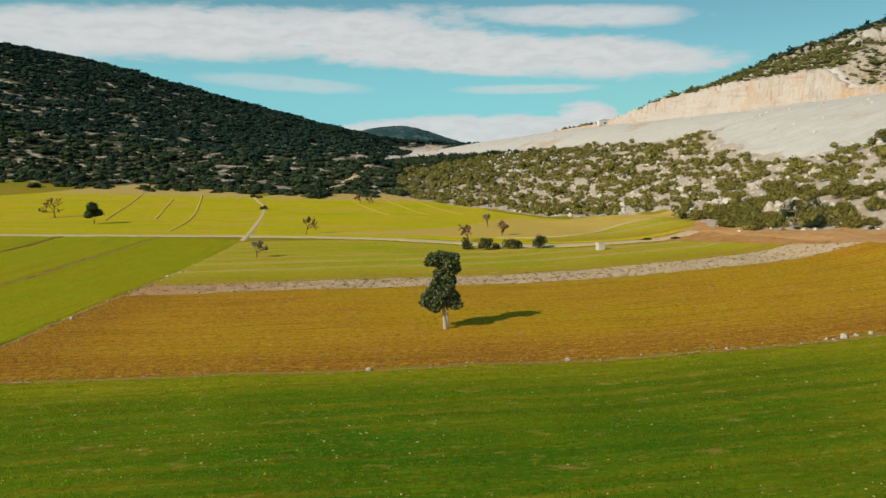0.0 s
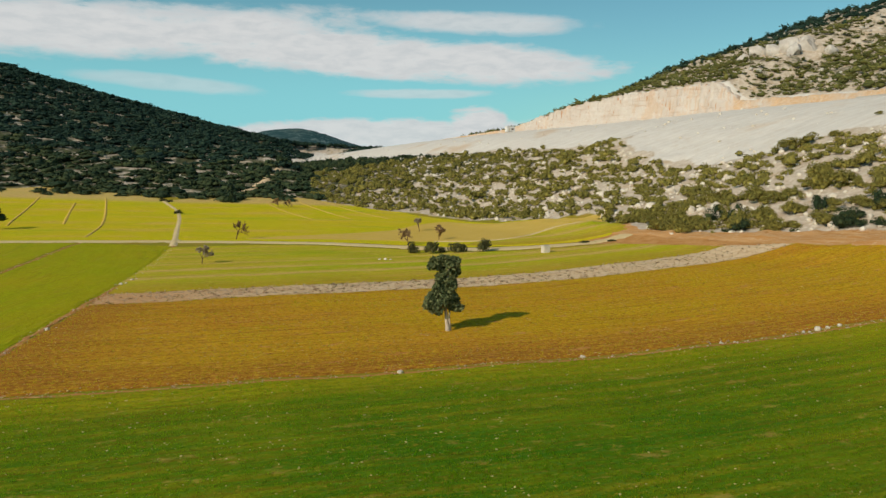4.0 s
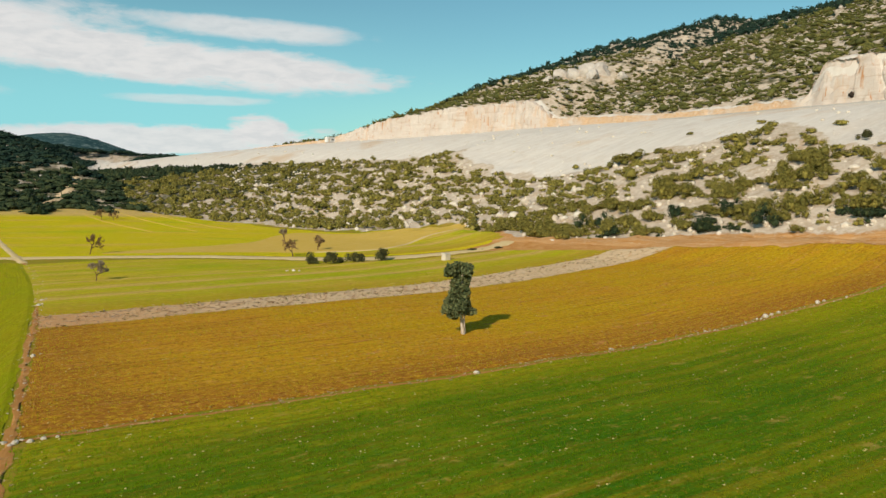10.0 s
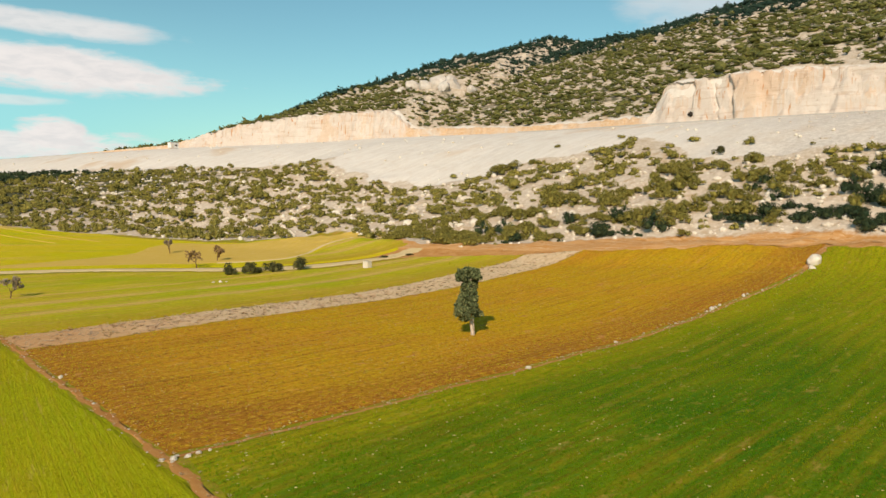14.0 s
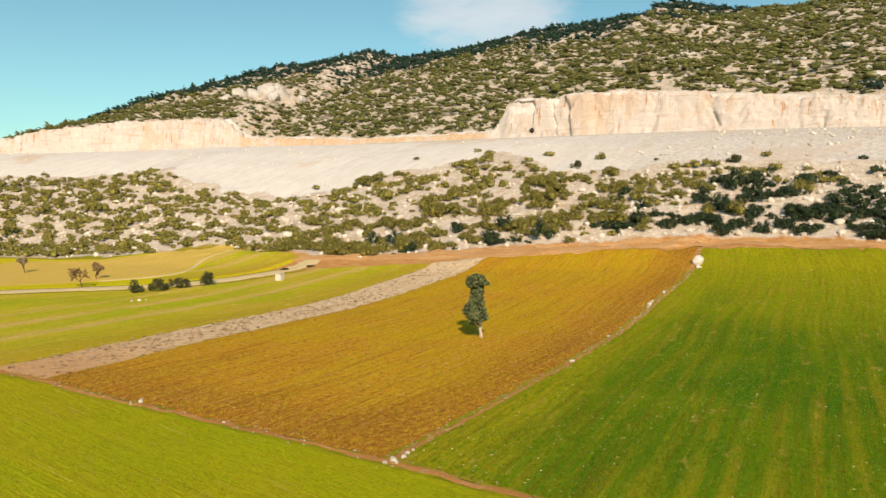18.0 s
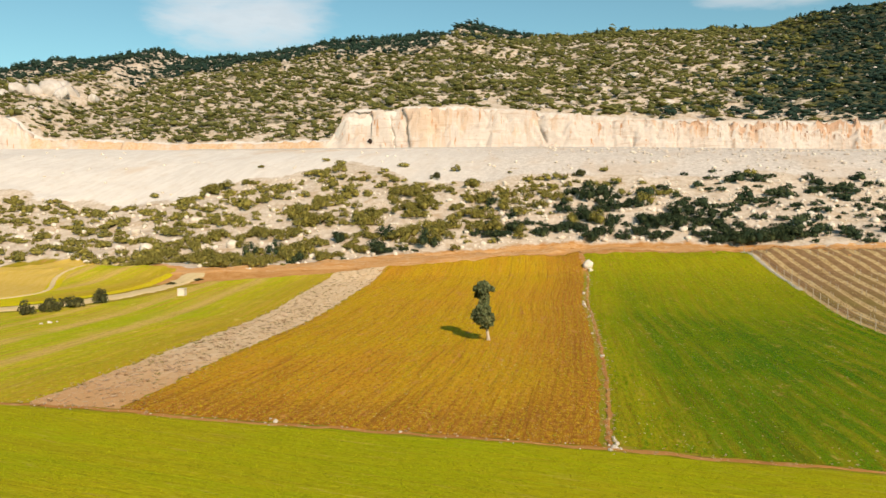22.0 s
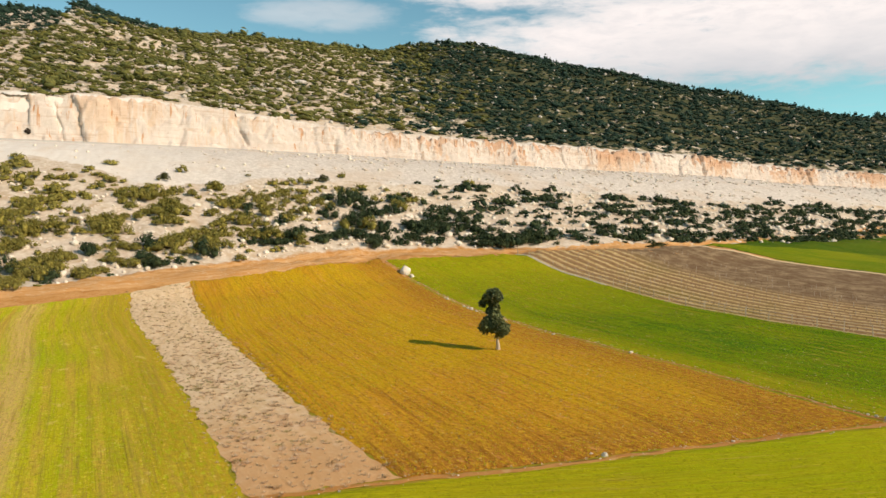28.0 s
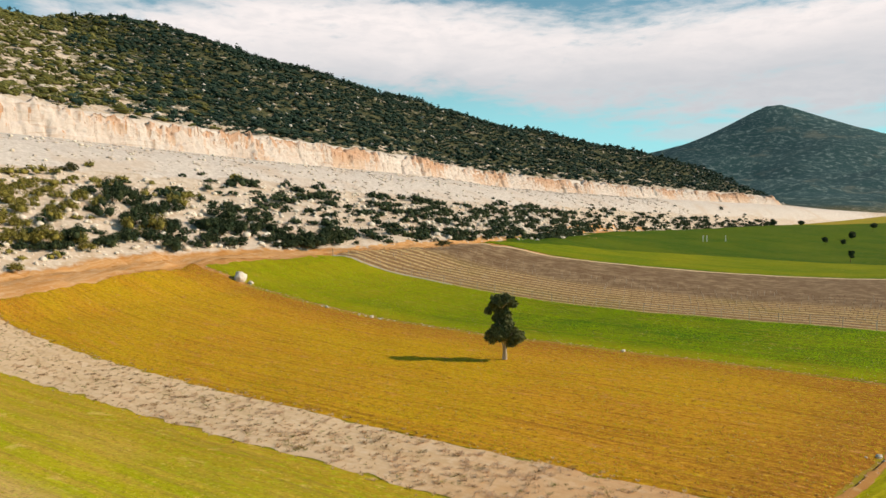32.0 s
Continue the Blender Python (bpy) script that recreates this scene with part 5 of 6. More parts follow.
    massed("talus_rubble", chip, x[ok], y[ok], z[ok] + 0.02, (0.14 + 0.62 * rng.rand(len(ok)) ** 3.2) * (0.7 + 0.5 * softstep(-y[ok], -40, 30)), np.ones(len(ok)), rng, M_SPALL, "broken stones spilled down the pale road spoil", "rubble")
    x, y, z, s, d, share = scattered(rng, 7000, 150, 420, -560, 330)
    ok = np.where((d > 8) & (rng.rand(len(x)) < 0.4))[0]
    r = 0.4 + 0.9 * rng.rand(len(ok)) ** 2
    massed("hill_rubble", small, x[ok], y[ok], z[ok] + 0.2 * r, r, np.ones(len(ok)), rng, M_CRAG, "grey limestone blocks scattered over the upper hill", "rubble")
    x, y, z, s, d, share = scattered(rng, 1200, -500, 0, 250, 700)
    r = 0.4 + 0.8 * rng.rand(len(x)) ** 2
    massed("far_hill_rubble", small, x, y, z + 0.2 * r, r, np.ones(len(x)), rng, M_CRAG, "grey limestone blocks on the hill across the valley", "rubble")
    # pebbles lying on the ploughed land
    pebble = [(np.array([(1, 0, 0), (0, 1, 0), (-1, 0, 0), (0, -1, 0), (0, 0, 1), (0, 0, -1.0)]) * (0.7 + 0.6 * rng.rand(6, 1)), np.array([(0, 1, 4), (1, 2, 4), (2, 3, 4), (3, 0, 4), (1, 0, 5), (2, 1, 5), (3, 2, 5), (0, 3, 5)], np.int32)) for _ in range(6)]
    x, y = -32 + 94 * rng.rand(22000), -46 + 70 * rng.rand(22000)
    ok = (rng.rand(22000) < np.clip(0.6 + 0.6 * waves(x, y, 22, 73), 0.05, 1)) & (y < 20 + 0.17 * x) & (x < 60)
    x, y = x[ok], y[ok]
    z = land(x, y)[0] + 0.09
    r = 0.03 + 0.085 * rng.rand(len(x)) ** 3
    massed("field_pebbles", [(v * (1, 1, 0.6), f) for v, f in pebble], x, y, z, r, 0.35 + 0.3 * rng.rand(len(x)), rng, M_CLOD, "small pale stones and straw-coloured clods strewn over the ploughed fields", "pebbles")


make_stones()


# ---- trees ----
def lone_tree():
    """Evergreen with a pale forked trunk, a broad lower crown, a thin waist and a leaning top."""
    rng = np.random.RandomState(23)
    z0 = ground_z(0, 0)
    root = thing("tree", None, "lone evergreen tree with pale trunk and ragged two-tier crown", "tree", at=pose(0, 0, z0))
    v1, f1 = tube([(0.0, -0.05, -0.1), (-0.03, 0.0, 0.5), (-0.10, 0.10, 1.2), (-0.14, 0.22, 2.2), (0.0, 0.35, 3.4), (0.12, 0.42, 4.4), (0.1, 0.5, 5.3)], (0.23, 0.175, 0.14, 0.12, 0.09, 0.07, 0.045), 9)
    part("trunk", mesh_of("trunk", v1, f1, M_BARK, None, True), root, "pale grey-brown trunk")
    v1, f1 = tube([(0.20, 0.06, -0.1), (0.17, 0.05, 0.6), (0.14, 0.1, 1.3), (0.25, 0.25, 2.1)], (0.12, 0.095, 0.08, 0.06), 8)
    part("trunk", mesh_of("trunk", v1, f1, M_BARK, None, True), root, "second stem leaning on the first")
    for pts in (((-0.14, 0.2, 1.9), (-0.8, 0.4, 2.4), (-1.4, 0.5, 2.9)), ((-0.12, 0.2, 2.0), (0.5, 0.3, 2.4), (1.1, 0.4, 2.3)), ((-0.12, 0.3, 3.2), (0.1, 0.5, 4.4), (-0.1, 0.7, 5.6)),
                ((-0.12, 0.3, 3.0), (-0.3, 1.0, 3.5), (-0.4, 1.4, 3.9)), ((-0.05, 0.6, 5.0), (-0.8, 0.9, 5.5), (-1.2, 0.9, 5.8)), ((-0.05, 0.6, 5.0), (0.6, 0.6, 5.5), (0.9, 0.5, 5.8))):
        v1, f1 = tube(pts, (0.09, 0.06, 0.02), 6)
        part("limb", mesh_of("limb", v1, f1, M_BARK, None, True), root)
    lobes = {
        "crown": [(-0.7, 0.4, 2.5, 0.85, 0.75, 0.75), (0.2, 0.6, 2.6, 0.7, 0.75, 0.8), (-0.3, 0.5, 3.3, 0.8, 0.7, 0.7), (-1.5, 0.1, 2.25, 0.5, 0.5, 0.55), (-1.25, 0.3, 2.95, 0.45, 0.45, 0.45), (0.55, 1.2, 2.15, 0.5, 0.55, 0.55),
                  (-0.3, 1.3, 2.7, 0.55, 0.45, 0.65), (-0.35, -0.3, 2.5, 0.55, 0.45, 0.6), (1.12, 0.3, 1.95, 0.32, 0.35, 0.28), (0.5, 0.2, 2.05, 0.42, 0.45, 0.45), (-0.9, 0.2, 1.72, 0.45, 0.45, 0.36), (0.35, 0.4, 3.5, 0.5, 0.45, 0.55), (0.8, 1.4, 2.4, 0.42, 0.42, 0.5), (-1.65, -0.2, 2.5, 0.4, 0.4, 0.45), (-0.8, -0.35, 2.1, 0.45, 0.4, 0.45), (0.3, 1.2, 3.0, 0.5, 0.45, 0.5), (-0.85, 0.4, 3.6, 0.4, 0.4, 0.45)],
        "crown_waist": [(-0.62, 0.45, 4.4, 0.42, 0.35, 0.48), (-0.3, 0.45, 4.85, 0.42, 0.35, 0.4), (0.55, 0.7, 4.0, 0.42, 0.42, 0.45), (0.15, 0.4, 4.1, 0.62, 0.42, 0.5), (0.5, 0.4, 4.6, 0.42, 0.38, 0.5), (-0.35, 0.45, 4.2, 0.48, 0.38, 0.42), (0.1, 0.5, 4.85, 0.48, 0.36, 0.4), (0.62, 0.5, 5.1, 0.42, 0.42, 0.4)],
        "crown_top": [(-0.9, 0.5, 5.85, 0.55, 0.45, 0.36), (-0.2, 0.5, 6.02, 0.62, 0.55, 0.38), (0.5, 0.5, 5.8, 0.6, 0.55, 0.45), (0.75, 0.95, 5.2, 0.42, 0.45, 0.4), (-1.38, 0.3, 5.5, 0.28, 0.32, 0.3), (-0.85, 0.5, 5.4, 0.36, 0.36, 0.28), (0.95, 1.35, 4.75, 0.32, 0.36, 0.32),
                      (0.2, 1.2, 5.5, 0.45, 0.4, 0.36), (0.3, -0.15, 5.5, 0.4, 0.4, 0.36), (-0.4, 1.1, 5.6, 0.36, 0.36, 0.32)],
    }
    lobes["crown_waist"] = [(x - 0.04, y, z, 0.84 * a, 0.88 * b, 0.95 * c) for x, y, z, a, b, c in lobes["crown_waist"] if (x, z) != (0.1, 4.85)]
    for name, rows in lobes.items():
        v1, f1 = lumps(rng, rows, 2, 0.25, 0.40)
        extra = [(r[0] + 0.82 * r[3] * a, r[1] + 0.82 * r[4] * b, r[2] + 0.78 * r[5] * c, 0.30 * r[3], 0.36 * r[4], 0.36 * r[5]) for r in rows for a, b, c in spun(rng, 7)]
        v2, f2 = sprays(rng, rows, 120 * len(rows), 0.17, 0.9, 0.30)
        v3, f3 = sprays(rng, extra, 190 * len(rows), 0.16, 0.9, 0.8)
        part(name, mesh_of(name, np.concatenate([v1, v2, v3]), [f1, np.concatenate([f2 + len(v1), f3 + len(v1) + len(v2)])], M_CROWN), root, "dense dark green foliage")


lone_tree()


def bare_tree(name, x, y, height, spread, seed, label, leaves=0, leaf=None):
    """A leafless field tree: short trunk, forking limbs and a haze of twigs."""
    rng = np.random.RandomState(seed)
    root = thing(name, None, label, "tree", at=pose(x, y, ground_z(x, y) - 0.03))
    twigs, limbs = [], []

    def limb(p, way, length, r, depth):
        pts, q = [np.array(p)], np.array(p)
        for _ in range(3):
            way = way + 0.25 * rng.normal(size=3) + (0, 0, 0.10)
            way = way / np.linalg.norm(way)
            q = q + way * length / 3
            pts.append(q)
        (limbs if depth < 2 else twigs).append(tube(pts, np.linspace(r, r * 0.5, 4), 5 if depth < 2 else 3))
        if depth < 4:
            for _ in range(3 if depth < 3 else 4):
                side = spun(rng, 1)[0] * spread
                limb(pts[rng.randint(2, 4)], way + side, length * (0.55 + 0.25 * rng.rand()), max(0.018, r * 0.55), depth + 1)

    trunk_top = np.array((0.1 * height * rng.normal() * 0.3, 0.05, 0.28 * height))
    v, f = tube([(0, 0, -0.1), trunk_top * 0.5 + (0.05, 0, 0), trunk_top], (0.055 * height * 0.55, 0.026 * height, 0.022 * height), 7)
    part("trunk", mesh_of("trunk", v, f, M_TWIG, None, True), root)
    for _ in range(4):
        limb(trunk_top, np.array((0, 0, 1.0)) + spun(rng, 1)[0] * spread, 0.33 * height, 0.018 * height, 1)
    v, f = joined(limbs)
    tagged(part("branches", mesh_of("branches", v, f, M_TWIG), root), kind="stuff")
    v, f = joined(twigs)
    tagged(part("twigs", mesh_of("twigs", v, f, M_TWIG), root), kind="stuff")
    if leaves:
        tips = v[rng.randint(len(v), size=leaves)]
        lob = np.concatenate([tips, np.full((leaves, 3), 0.12)], 1)
        v, f = sprays(rng, lob, leaves * 4, 0.15)
        part("foliage", mesh_of("foliage", v, f, leaf), root, "thin withered foliage")
    return root


bare_tree("tree", -31.2, 106.0, 4.3, 0.75, 101, "small bare brown tree in the yellow field", 200, M_WEED)
bare_tree("tree", -29.7, 56.0, 2.9, 0.6, 102, "slender grey tree with hazy pale twigs in the green field", 200, M_HAZEL)
bare_tree("tree", 4.6, 84.0, 3.9, 0.85, 103, "bare spreading brown tree beside the dirt road", 160, M_WEED)
bare_tree("tree", 10.2, 116.0, 3.6, 0.75, 104, "pale leafless tree beyond the dirt road", 120, M_HAZEL)
bare_tree("tree", 11.7, 92.0, 3.3, 0.8, 105, "small brown tree with withered leaves", 260, M_WEED)
bare_tree("tree", -29.1, 194.2, 3.6, 0.85, 106, "small bare tree in the upper field", 200, M_WEED)
bare_tree("tree", -25.6, 193.0, 3.0, 0.8, 107, "small bare tree beside its twin", 160, M_WEED)
bare_tree("tree", -109.6, 148.7, 6.0, 0.8, 108, "tall bare brown tree in the yellow field", 300, M_WEED)


def leafy_tree(name, x, y, height, width, seed, label, mat=None, stem=0.22):
    """A round-headed field tree."""
    rng = np.random.RandomState(seed)
    root = thing(name, None, label, "tree", at=pose(x, y, ground_z(x, y) - 0.03))
    v, f = tube([(0, 0, -0.1), (0.04, 0, stem * height * 0.6), (0, 0.03, stem * height + 0.3)], (0.032 * height, 0.024 * height, 0.02 * height), 7)
    part("trunk", mesh_of("trunk", v, f, M_TWIG, None, True), root)
    rows = []
    for i in range(9):
        a, q = rng.rand() * 6.283, 0.30 * width * math.sqrt(rng.rand())
        s = width * (0.20 + 0.10 * rng.rand())
        rows.append((q * math.cos(a), q * math.sin(a), height * (stem + 0.22 + (0.80 - stem - 0.12) * rng.rand()), s, s, s * 0.8))
    v1, f1 = lumps(rng, rows, 2, 0.15, 0.85)
    v2, f2 = sprays(rng, rows, 900, 0.045 * width + 0.05)
    part("crown", mesh_of("crown", np.concatenate([v1, v2]), [f1, f2 + len(v1)], mat or M_DARK), root)
    return root


leafy_tree("tree", -91.4, 133.3, 5.3, 4.8, 111, "round dark evergreen tree in the yellow field")
for i, (x, y, h, w) in enumerate(((28.5, -184.4, 3.6, 2.0), (61.2, -257.9, 3.6, 2.6), (64.5, -299.3, 4.0, 3.6), (80.8, -382.3, 4.5, 4.5), (115.9, -342.2, 4.0, 3.6), (110.7, -364.7, 4.0, 3.6), (58, -268, 2.4, 2.4), (20, -420, 5, 5), (-10, -470, 5, 5), (45, -520, 5, 6))):
    leafy_tree("tree", x, y, h, w, 120 + i, "dark round-headed tree in the southern green field")


def roadside_bushes():
    rng = np.random.RandomState(31)
    for x, y, r, h, label in ((3.5, 66.4, 1.35, 1.5, "low dark bush at the field edge"), (7.0, 65.8, 1.5, 1.75, "dark upright bush at the field edge"), (8.7, 65.9, 1.1, 1.2, "small dark bush at the field edge"), (11.3, 66.0, 1.85, 1.3, "broad dark bush at the field edge"),
                             (16.2, 65.0, 1.3, 2.0, "tall ragged bush at the field edge"), (34.4, 66.3, 1.3, 0.5, "low dark bush beside the track"), (38.5, 63.5, 1.0, 0.5, "low dark bush beside the track"), (36.2, 65.2, 0.6, 0.5, "tiny bush beside the track"),
                             (-57.5, 177.5, 1.5, 1.0, "dark bush on the lane"), (-70.2, 214.5, 1.6, 1.0, "dark bush at the top of the lane"), (-67.5, 212.0, 1.2, 1.0, "dark bush at the top of the lane"), (81.5, -70.5, 2.2, 0.6, "sprawling bush at the vineyard corner"), (79.5, -66.8, 1.3, 0.6, "low bush at the vineyard corner"),
                             (114, 95.7, 1.2, 0.8, "single bush on the pale spoil"), (100.9, 92.2, 1.7, 1.0, "single round bush on the pale spoil"), (106.6, 40.1, 1.8, 1.0, "single round bush on the pale spoil"), (111.4, 4.5, 1.8, 1.1, "single dark bush on the pale spoil"),
                             (94.6, 98.5, 3.6, 0.8, "large olive shrub at the edge of the spoil"), (98, 96.5, 2.6, 0.8, "large olive shrub at the edge of the spoil")):
        me = bush_mesh("bush", rng, M_OLIVE if y > 90 and x > 80 else M_HEDGE, 1100, 8, 0.9)
        thing("bush", me, label, "bush").matrix_basis = Matrix.LocRotScale((x, y, ground_z(x, y) - 0.05), Euler((0, 0, rng.rand() * 6)), (r, r, r * h))


roadside_bushes()


# ---- man-made things ----
def water_box():
    """A small concrete cistern with a slab lid."""
    root = thing("cistern", None, "small square weathered concrete cistern in the green field", "cistern", at=pose(24.5, 56.6, ground_z(24.5, 56.6), 0, 0, 14))
    part("body", bm_mesh("body", block(-0.56, -0.56, -0.2, 0.56, 0.56, 1.12, 0.05), M_CONCRETE), root)
    part("lid", bm_mesh("lid", block(-0.60, -0.60, 1.12, 0.60, 0.60, 1.27, 0.03), M_CONCRETE), root, "concrete slab lid")
    part("hatch", bm_mesh("hatch", block(-0.28, -0.28, 1.27, 0.28, 0.28, 1.31, 0.01), M_WIRE), root, "small rusty metal hatch")


water_box()


def site_cabin():
    """A pale steel cabin standing at the roadside cut."""
    x, y = 80.0, 321
    root = thing("site_cabin", None, "pale grey-white steel cabin on the road bench", "cabin", at=pose(x, y, ground_z(x, y) + 0.13, 0, 0, 20))
    part("body", bm_mesh("body", block(-2.4, -1.2, 0.15, 2.4, 1.2, 2.75, 0.06), M_PAINT), root)
    part("roof", bm_mesh("roof", block(-2.5, -1.3, 2.75, 2.5, 1.3, 2.92, 0.04), M_PAINT), root)
    part("door", bm_mesh("door", block(-1.6, -1.25, 0.2, -0.8, -1.203, 2.2, 0.01), M_CONCRETE), root)
    part("window", bm_mesh("window", block(0.2, -1.25, 1.1, 1.4, -1.203, 1.9, 0.01), M_HOLE_SHADE), root)
    for a in (-2.0, 2.0):
        part("skid", bm_mesh("skid", block(a - 0.15, -1.1, -0.15, a + 0.15, 1.1, 0.15, 0.02), M_WOOD), root)


site_cabin()


# a solid near-black lump set in the rock in place of a shaded hollow
def cavity(x, y, z, r, label):
    rng = np.random.RandomState(3)
    v = BALL2[0] * (1 + 0.15 * rng.normal(size=(len(BALL2[0]), 1))) * (r, r, r * 0.9)
    thing("cavity", mesh_of("cavity", v, BALL2[1], M_HOLE_SHADE), label, "cavity", kind="structure", at=pose(x, y, z))


cavity(151.7, 77.8, 37.7, 0.85, "near-black lump standing for a shaded hollow in the cut rock face")


def culvert(x, y, z, turn):
    """A concrete drain pipe that opens below the road's edge."""
    root = thing("culvert", None, "small dark concrete drain pipe below the road edge", "culvert", at=pose(x, y, z, 0, 0, turn))
    a = np.arange(16) * 6.2832 / 16
    ring = lambda r, d: np.stack([np.full(16, d), r * np.cos(a), r * np.sin(a)], -1)
    v = np.concatenate([ring(0.62, 2.0), ring(0.62, -0.35), ring(0.50, -0.35), ring(0.50, 1.6)])
    k = np.arange(64).reshape(4, 16)
    f = np.stack([k[:-1], np.roll(k[:-1], -1, 1), np.roll(k[1:], -1, 1), k[1:]], -1).reshape(-1, 4)
    part("pipe", mesh_of("pipe", v, f, M_KERB), root)
    # the shade inside the pipe is a near-black disc
    part("mouth", mesh_of("mouth", np.concatenate([ring(0.51, 0.5), ring(0.51, 0.6)]), [np.arange(16)[None], np.arange(16, 32)[None]], M_HOLE_SHADE), root, "near-black disc standing for the shade inside the pipe")


culvert(140.2, 123.4, 33.9, -4)


def vineyard():
    """Wire fence along the vineyard, its stakes and the bare vine stocks in rows."""
    rng = np.random.RandomState(41)
    v, f = tube([(0, 0, -0.2), (0.01, 0, 0.7), (0, 0.01, 1.35)], (0.055, 0.05, 0.045), 7)
    post_mesh = mesh_of("post", v, f, M_WOOD, None, True)
    line, along = resample(FENCE[2:], 30)
    fence = thing("wire_fence", None, "low wire fence on grey wooden posts along the vineyard", "fence")
    tops = []
    for x, y in line:
        z = ground_z(x, y)
        part("post", post_mesh, fence).matrix_basis = pose(x, y, z, 2 * rng.normal(), 2 * rng.normal(), 0)
        tops.append((x, y, z))
    for h in (0.45, 0.85, 1.25):
        v, f = tube([(x, y, z + h) for x, y, z in tops], [0.012] * len(tops), 4)
        part("wire", mesh_of("wire", v, f, M_WIRE), fence)
    v, f = tube([(0, 0, -0.2), (0, 0, 0.4), (0.02, 0, 0.85)], (0.030, 0.028, 0.024), 6)
    stake = mesh_of("stake", v, f, M_WOOD, None, True)
    a, _ = resample(FENCE[2:], 90)
    b, _ = resample([(-34, -154)] + VINE_S[2:], 90)
    stocks = []
    for row in range(1, 17):
        for i in range(90):
            w = (row * 2.5) / np.hypot(*(b[i] - a[i]))
            for q in (0.0,):
                j = min(i + 1, 89)
                p0 = a[i] * (1 - q) + a[j] * q
                p1 = b[i] * (1 - q) + b[j] * q
                x, y = p0 * (1 - w) + p1 * w + rng.normal(size=2) * 0.08
                if x < -34:
                    continue
                z = ground_z(x, y) if (i % 6 == 0 or not stocks) else None
                stocks.append((x, y, row, i, q))
    pos = np.array([(s[0], s[1]) for s in stocks])
    z = land(pos[:, 0], pos[:, 1])[0]
    pieces = []
    for (x, y), zz in zip(pos, z):
        h = 0.22 + 0.2 * rng.rand()
        pieces.append(tube([(x, y, zz), (x + 0.05 * rng.normal(), y, zz + h * 0.6), (x + 0.15 * rng.normal(), y + 0.15 * rng.normal(), zz + h)], (0.035, 0.028, 0.012), 4))
    v, f = joined(pieces)
    thing("vine_stocks", mesh_of("vine_stocks", v, f, M_TWIG), "rows of bare low vine stocks", "vines", kind="stuff")
    n = 0
    for (x, y, row, i, q), zz in zip(stocks, z):
        if q == 0 and rng.rand() < 0.22 and n < 290:
            thing("vine_stake", stake, "pale wooden vine stake", "stake", "vineyard stakes", at=pose(x, y, float(zz), 3 * rng.normal(), 3 * rng.normal(), 0))
            n += 1
    for x, y in ((82.2, -199.3), (80.0, -212.3), (81.2, -200.2)):
        v, f = tube([(0, 0, -0.2), (0, 0, 1.2), (0, 0, 2.3)], (0.16, 0.15, 0.14), 8)
        thing("marker_post", mesh_of("marker_post", v, f, M_PAINT, None, True), "white marker post in the southern green field", "post", "marker posts", at=pose(x, y, ground_z(x, y)))


vineyard()


# ---- grasses ----
def tuft(rng, blades, height, spread):
    v, f = [], []
    for k in range(blades):
        a, q = rng.rand() * 6.283, spread * rng.rand() * 0.5
        root = np.array((q * math.cos(a), q * math.sin(a), 0))
        lean = np.array((math.cos(a), math.sin(a), 0)) * height * (0.2 + 0.7 * rng.rand())
        tip = root + lean + (0, 0, height * (0.5 + 0.5 * rng.rand()))
        side = np.array((-math.sin(a), math.cos(a), 0)) * height * 0.085
        v += [root - side, root + side, tip]
        f.append((3 * k, 3 * k + 1, 3 * k + 2))
    return np.array(v), np.array(f, np.int32)


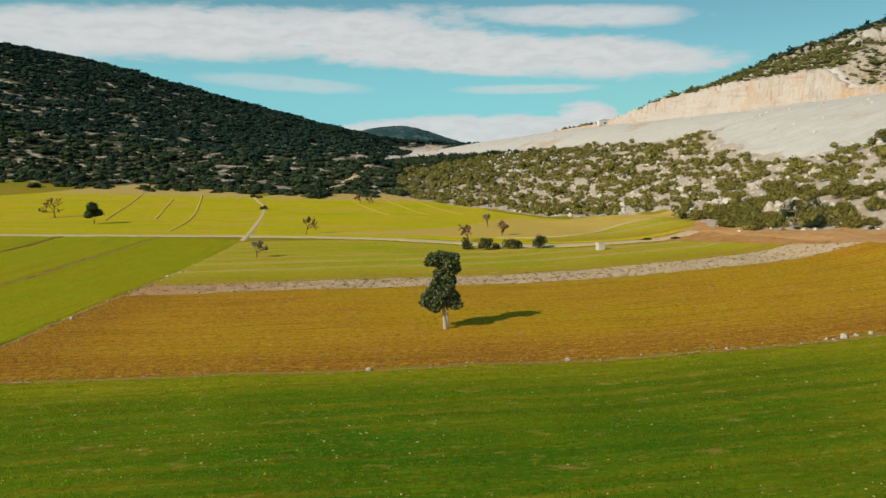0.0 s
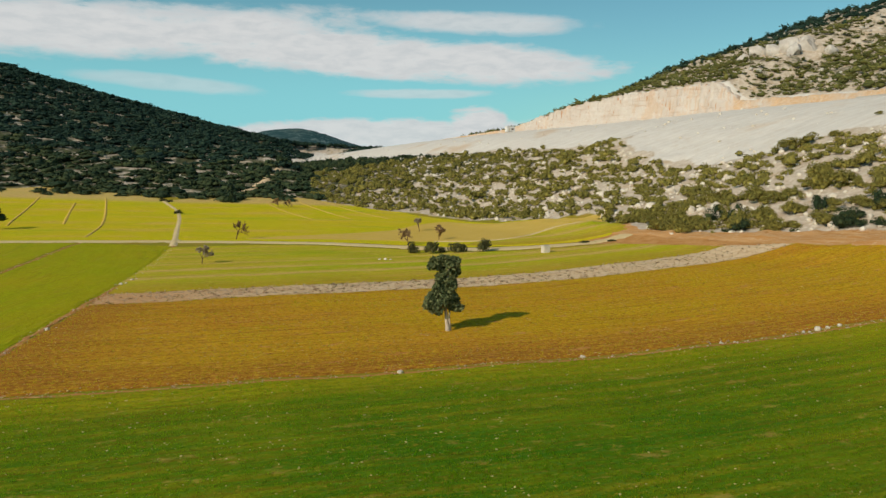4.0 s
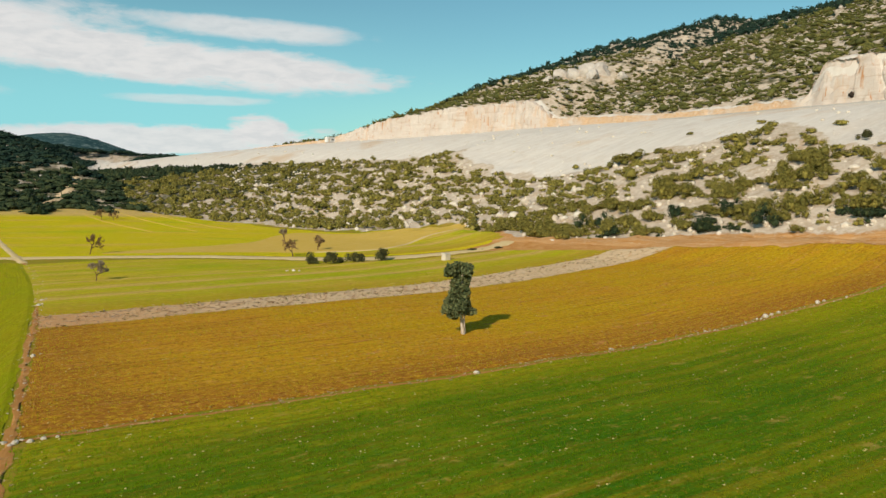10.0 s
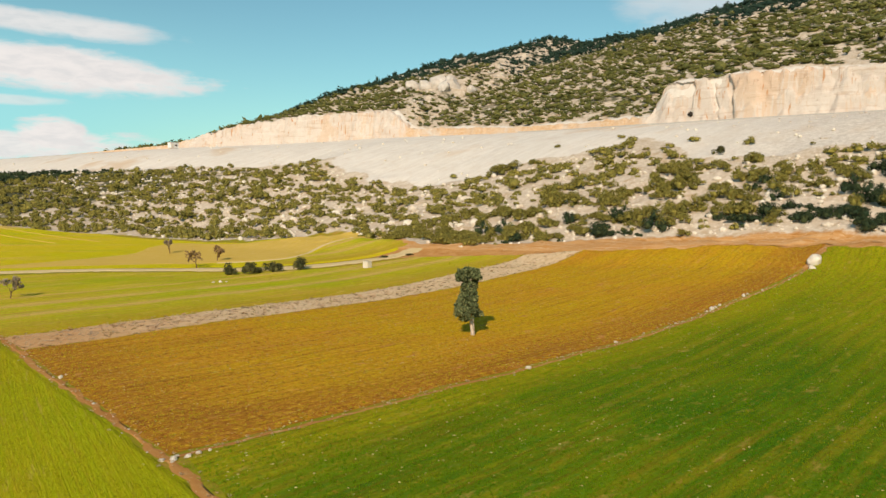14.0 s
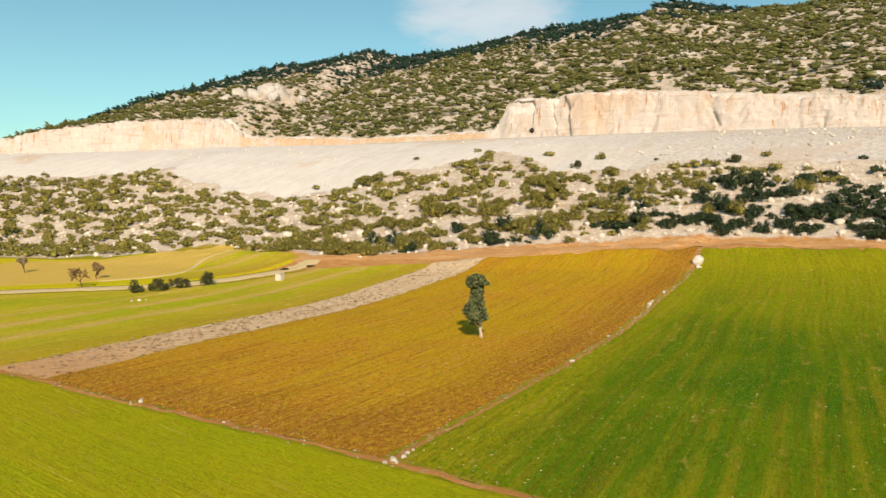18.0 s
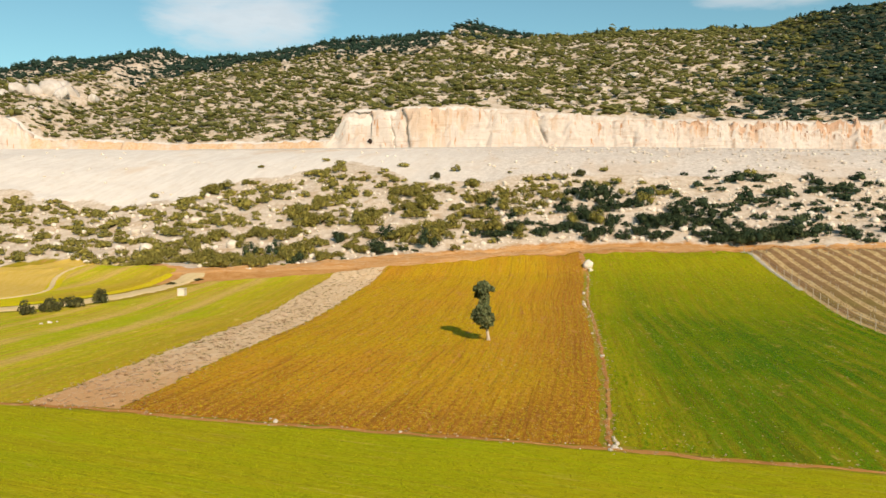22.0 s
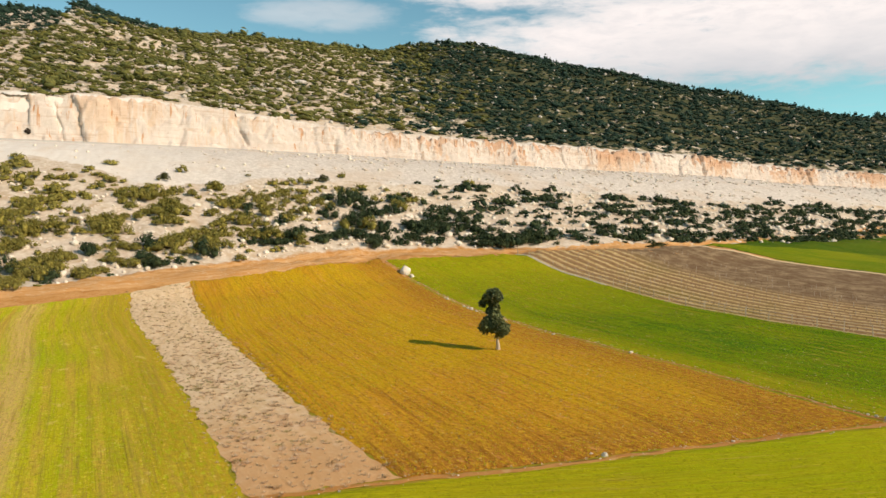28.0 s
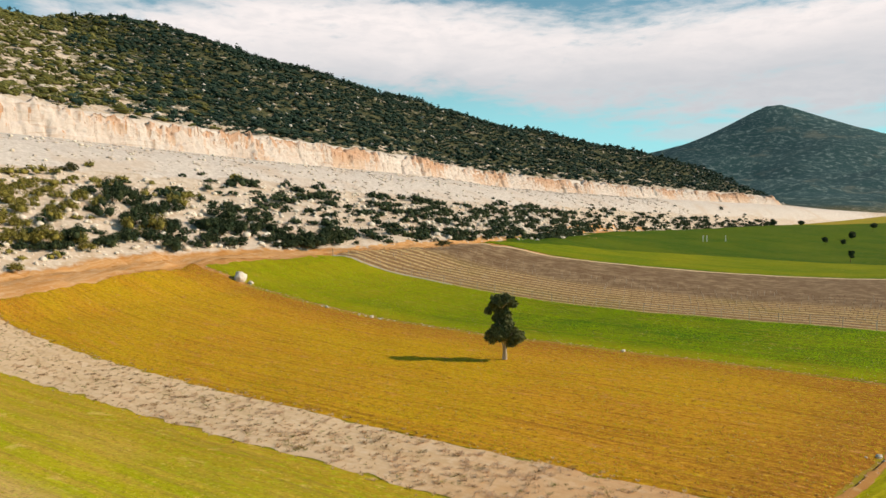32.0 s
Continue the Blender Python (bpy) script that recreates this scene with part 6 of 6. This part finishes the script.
def make_grass():
    rng = np.random.RandomState(53)
    dry = [tuft(rng, 26, 0.8, 1.6) for _ in range(6)]
    a, _ = resample(BROWN_N, 200)
    b, _ = resample(PALE_N, 200)
    k, w = rng.randint(200, size=2300), -0.06 + 1.12 * rng.rand(2300, 1)
    p = a[k] * (1 - w) + b[k] * w + rng.normal(size=(2300, 2)) * 0.2
    z = land(p[:, 0], p[:, 1])[0] + 0.07
    size = 0.08 + 0.14 * rng.rand(len(p)) ** 1.5
    sel = rng.rand(len(p)) < 0.88
    massed("dry_grass_tufts", dry, p[sel, 0], p[sel, 1], z[sel], size[sel], np.ones(sel.sum()), rng, M_STRAW, "pale dry grass tufts on the fallow strip", "grass")
    sel = ~sel
    massed("dead_weed_tufts", dry, p[sel, 0], p[sel, 1], z[sel], size[sel] * 1.9, 0.55 * np.ones(sel.sum()), rng, M_WEED, "brown dead weed tufts on the fallow strip", "weeds")
    # low brush, thicker on the western half
    brush = [tuft(rng, 90, 0.55, 1.5) for _ in range(6)]
    k, w = (200 * rng.rand(2400) ** 1.35).astype(int), 0.03 + 0.94 * rng.rand(2400, 1)
    p = a[k] * (1 - w) + b[k] * w + rng.normal(size=(2400, 2)) * 0.15
    size = 0.22 + 0.26 * rng.rand(len(p)) ** 1.6
    keep = np.where(rng.rand(len(p)) < np.clip(0.22 + 0.6 * waves(p[:, 0], p[:, 1], 7, 81, 2), 0.03, 0.6) * (1 - 0.75 * softstep(p[:, 0], 8, 30)) * softstep(p[:, 0], -34, -24))[0]
    keep = keep[spaced(p[keep, 0], p[keep, 1], size[keep], 0.55)]
    p, size = p[keep], size[keep]
    z = land(p[:, 0], p[:, 1])[0] + 0.05
    massed("dry_brush", brush, p[:, 0], p[:, 1], z, size, 0.35 + 0.25 * rng.rand(len(p)), rng, M_BRUSH, "low greyish-tan dry brush on the fallow strip", "brush")
    # dark low weeds, dotted between
    low_weed = [tuft(rng, 40, 0.42, 1.8) for _ in range(6)]
    k, w = (200 * rng.rand(620) ** 1.15).astype(int), 0.06 + 0.88 * rng.rand(620, 1)
    p = a[k] * (1 - w) + b[k] * w
    p = p[(rng.rand(len(p)) < np.clip(0.5 + 0.9 * waves(p[:, 0], p[:, 1], 11, 83, 2), 0.05, 1)) & (p[:, 0] > -30)]
    massed("dark_weeds", low_weed, p[:, 0], p[:, 1], land(p[:, 0], p[:, 1])[0] + 0.06, 0.16 + 0.24 * rng.rand(len(p)) ** 1.8, 0.7 * np.ones(len(p)), rng, M_OLIVE, "small olive-brown weeds dotted over the fallow strip", "weeds", 1.3)
    # young crops in drill rows
    small = [tuft(rng, 4, 1.0, 1.4) for _ in range(8)]

    def sown(name, side_a, side_b, count, row, low, high, mat, label):
        a, _ = resample(side_a, 700)
        b, _ = resample(side_b, 700)
        k, f, w = rng.randint(699, size=count), rng.rand(count, 1), rng.rand(count, 1)
        p0, p1 = a[k] * (1 - f) + a[k + 1] * f, b[k] * (1 - f) + b[k + 1] * f
        wide = np.hypot(*(p1 - p0).T)[:, None]
        w = np.clip((np.round(w * wide / row) * row + 0.09 * rng.normal(size=(count, 1))) / wide, 0.005, 0.995)
        p = p0 * (1 - w) + p1 * w
        keep = rng.rand(count) < np.clip(0.62 + 0.55 * waves(p[:, 0], p[:, 1], 14, 91, 3), 0.15, 1)
        p = p[keep]
        z = land(p[:, 0], p[:, 1])[0] + 0.10
        massed(name, small, p[:, 0], p[:, 1], z, low + (high - low) * rng.rand(len(p)) ** 1.5, np.ones(len(p)), rng, mat, label, "sprouts")

    sown("crop_sprouts", BROWN_S, BROWN_N, 52000, 0.55, 0.07, 0.17, M_SPROUT, "thin yellow-green sprouts in rows on the brown field")
    sown("crop_blades", FENCE[2:], [(-33, -15.8), (-14.3, -13.8), (0.5, -12.0), (19, -9.4), (32.5, -7.1), (53, -4.8), (66.8, -2.2)], 84000, 0.35, 0.08, 0.17, M_SHOOT, "dense rows of young deep green crop")
    sown("crop_blades", PALE_N, [(-41.5, 90), (-24, 92), (-10, 87), (1.5, 77), (9.5, 68.5), (20, 63), (30, 62), (38, 61)], 24000, 0.5, 0.08, 0.16, M_LIMEBLADE, "rows of young lime-green crop")
    sown("crop_blades", WEST_1[1:], shifted(LANE, -1.2, 0)[:7], 34000, 0.5, 0.08, 0.16, M_LIMEBLADE, "rows of young yellow-green crop beside the lane")
    # clods of earth turned up on the brown field
    n = 30000
    a, _ = resample(BROWN_S, 500)
    b, _ = resample(BROWN_N, 500)
    k, w = rng.randint(500, size=n), 0.01 + 0.98 * rng.rand(n, 1)
    p = a[k] * (1 - w) + b[k] * w
    p = p[rng.rand(n) < np.clip(0.6 + 0.5 * waves(p[:, 0], p[:, 1], 12, 95, 3), 0.1, 1)]
    z = land(p[:, 0], p[:, 1])[0] + 0.11
    chunk = [(spun(rng, 5) * (1, 1, 0.6), np.array([(0, 1, 2), (0, 2, 3), (0, 3, 1), (4, 2, 1), (4, 3, 2), (4, 1, 3)], np.int32)) for _ in range(8)]
    massed("earth_clods", chunk, p[:, 0], p[:, 1], z, 0.04 + 0.08 * rng.rand(len(p)) ** 2.2, 0.6 * np.ones(len(p)), rng, M_SOILCLOD, "brown and straw-coloured clods strewn over the brown field", "clods")
    # weeds along the balks
    pts = np.concatenate([resample(q, 420)[0] for q in (LANE[:8], WEST_1, [(-34, -15.4), (-14.5, -13.6), (0.4, -11.7), (19, -9.0), (32, -6.8), (53, -4.5), (66.5, -1.8)], FENCE[2:])])
    pts = pts + rng.normal(size=pts.shape) * 0.35
    z = land(pts[:, 0], pts[:, 1])[0] + 0.1
    massed("balk_weeds", dry, pts[:, 0], pts[:, 1], z, 0.05 + 0.13 * rng.rand(len(pts)) ** 2.5, np.ones(len(pts)), rng, M_STRAW, "straw-coloured dead weeds along the balks", "weeds")


make_grass()
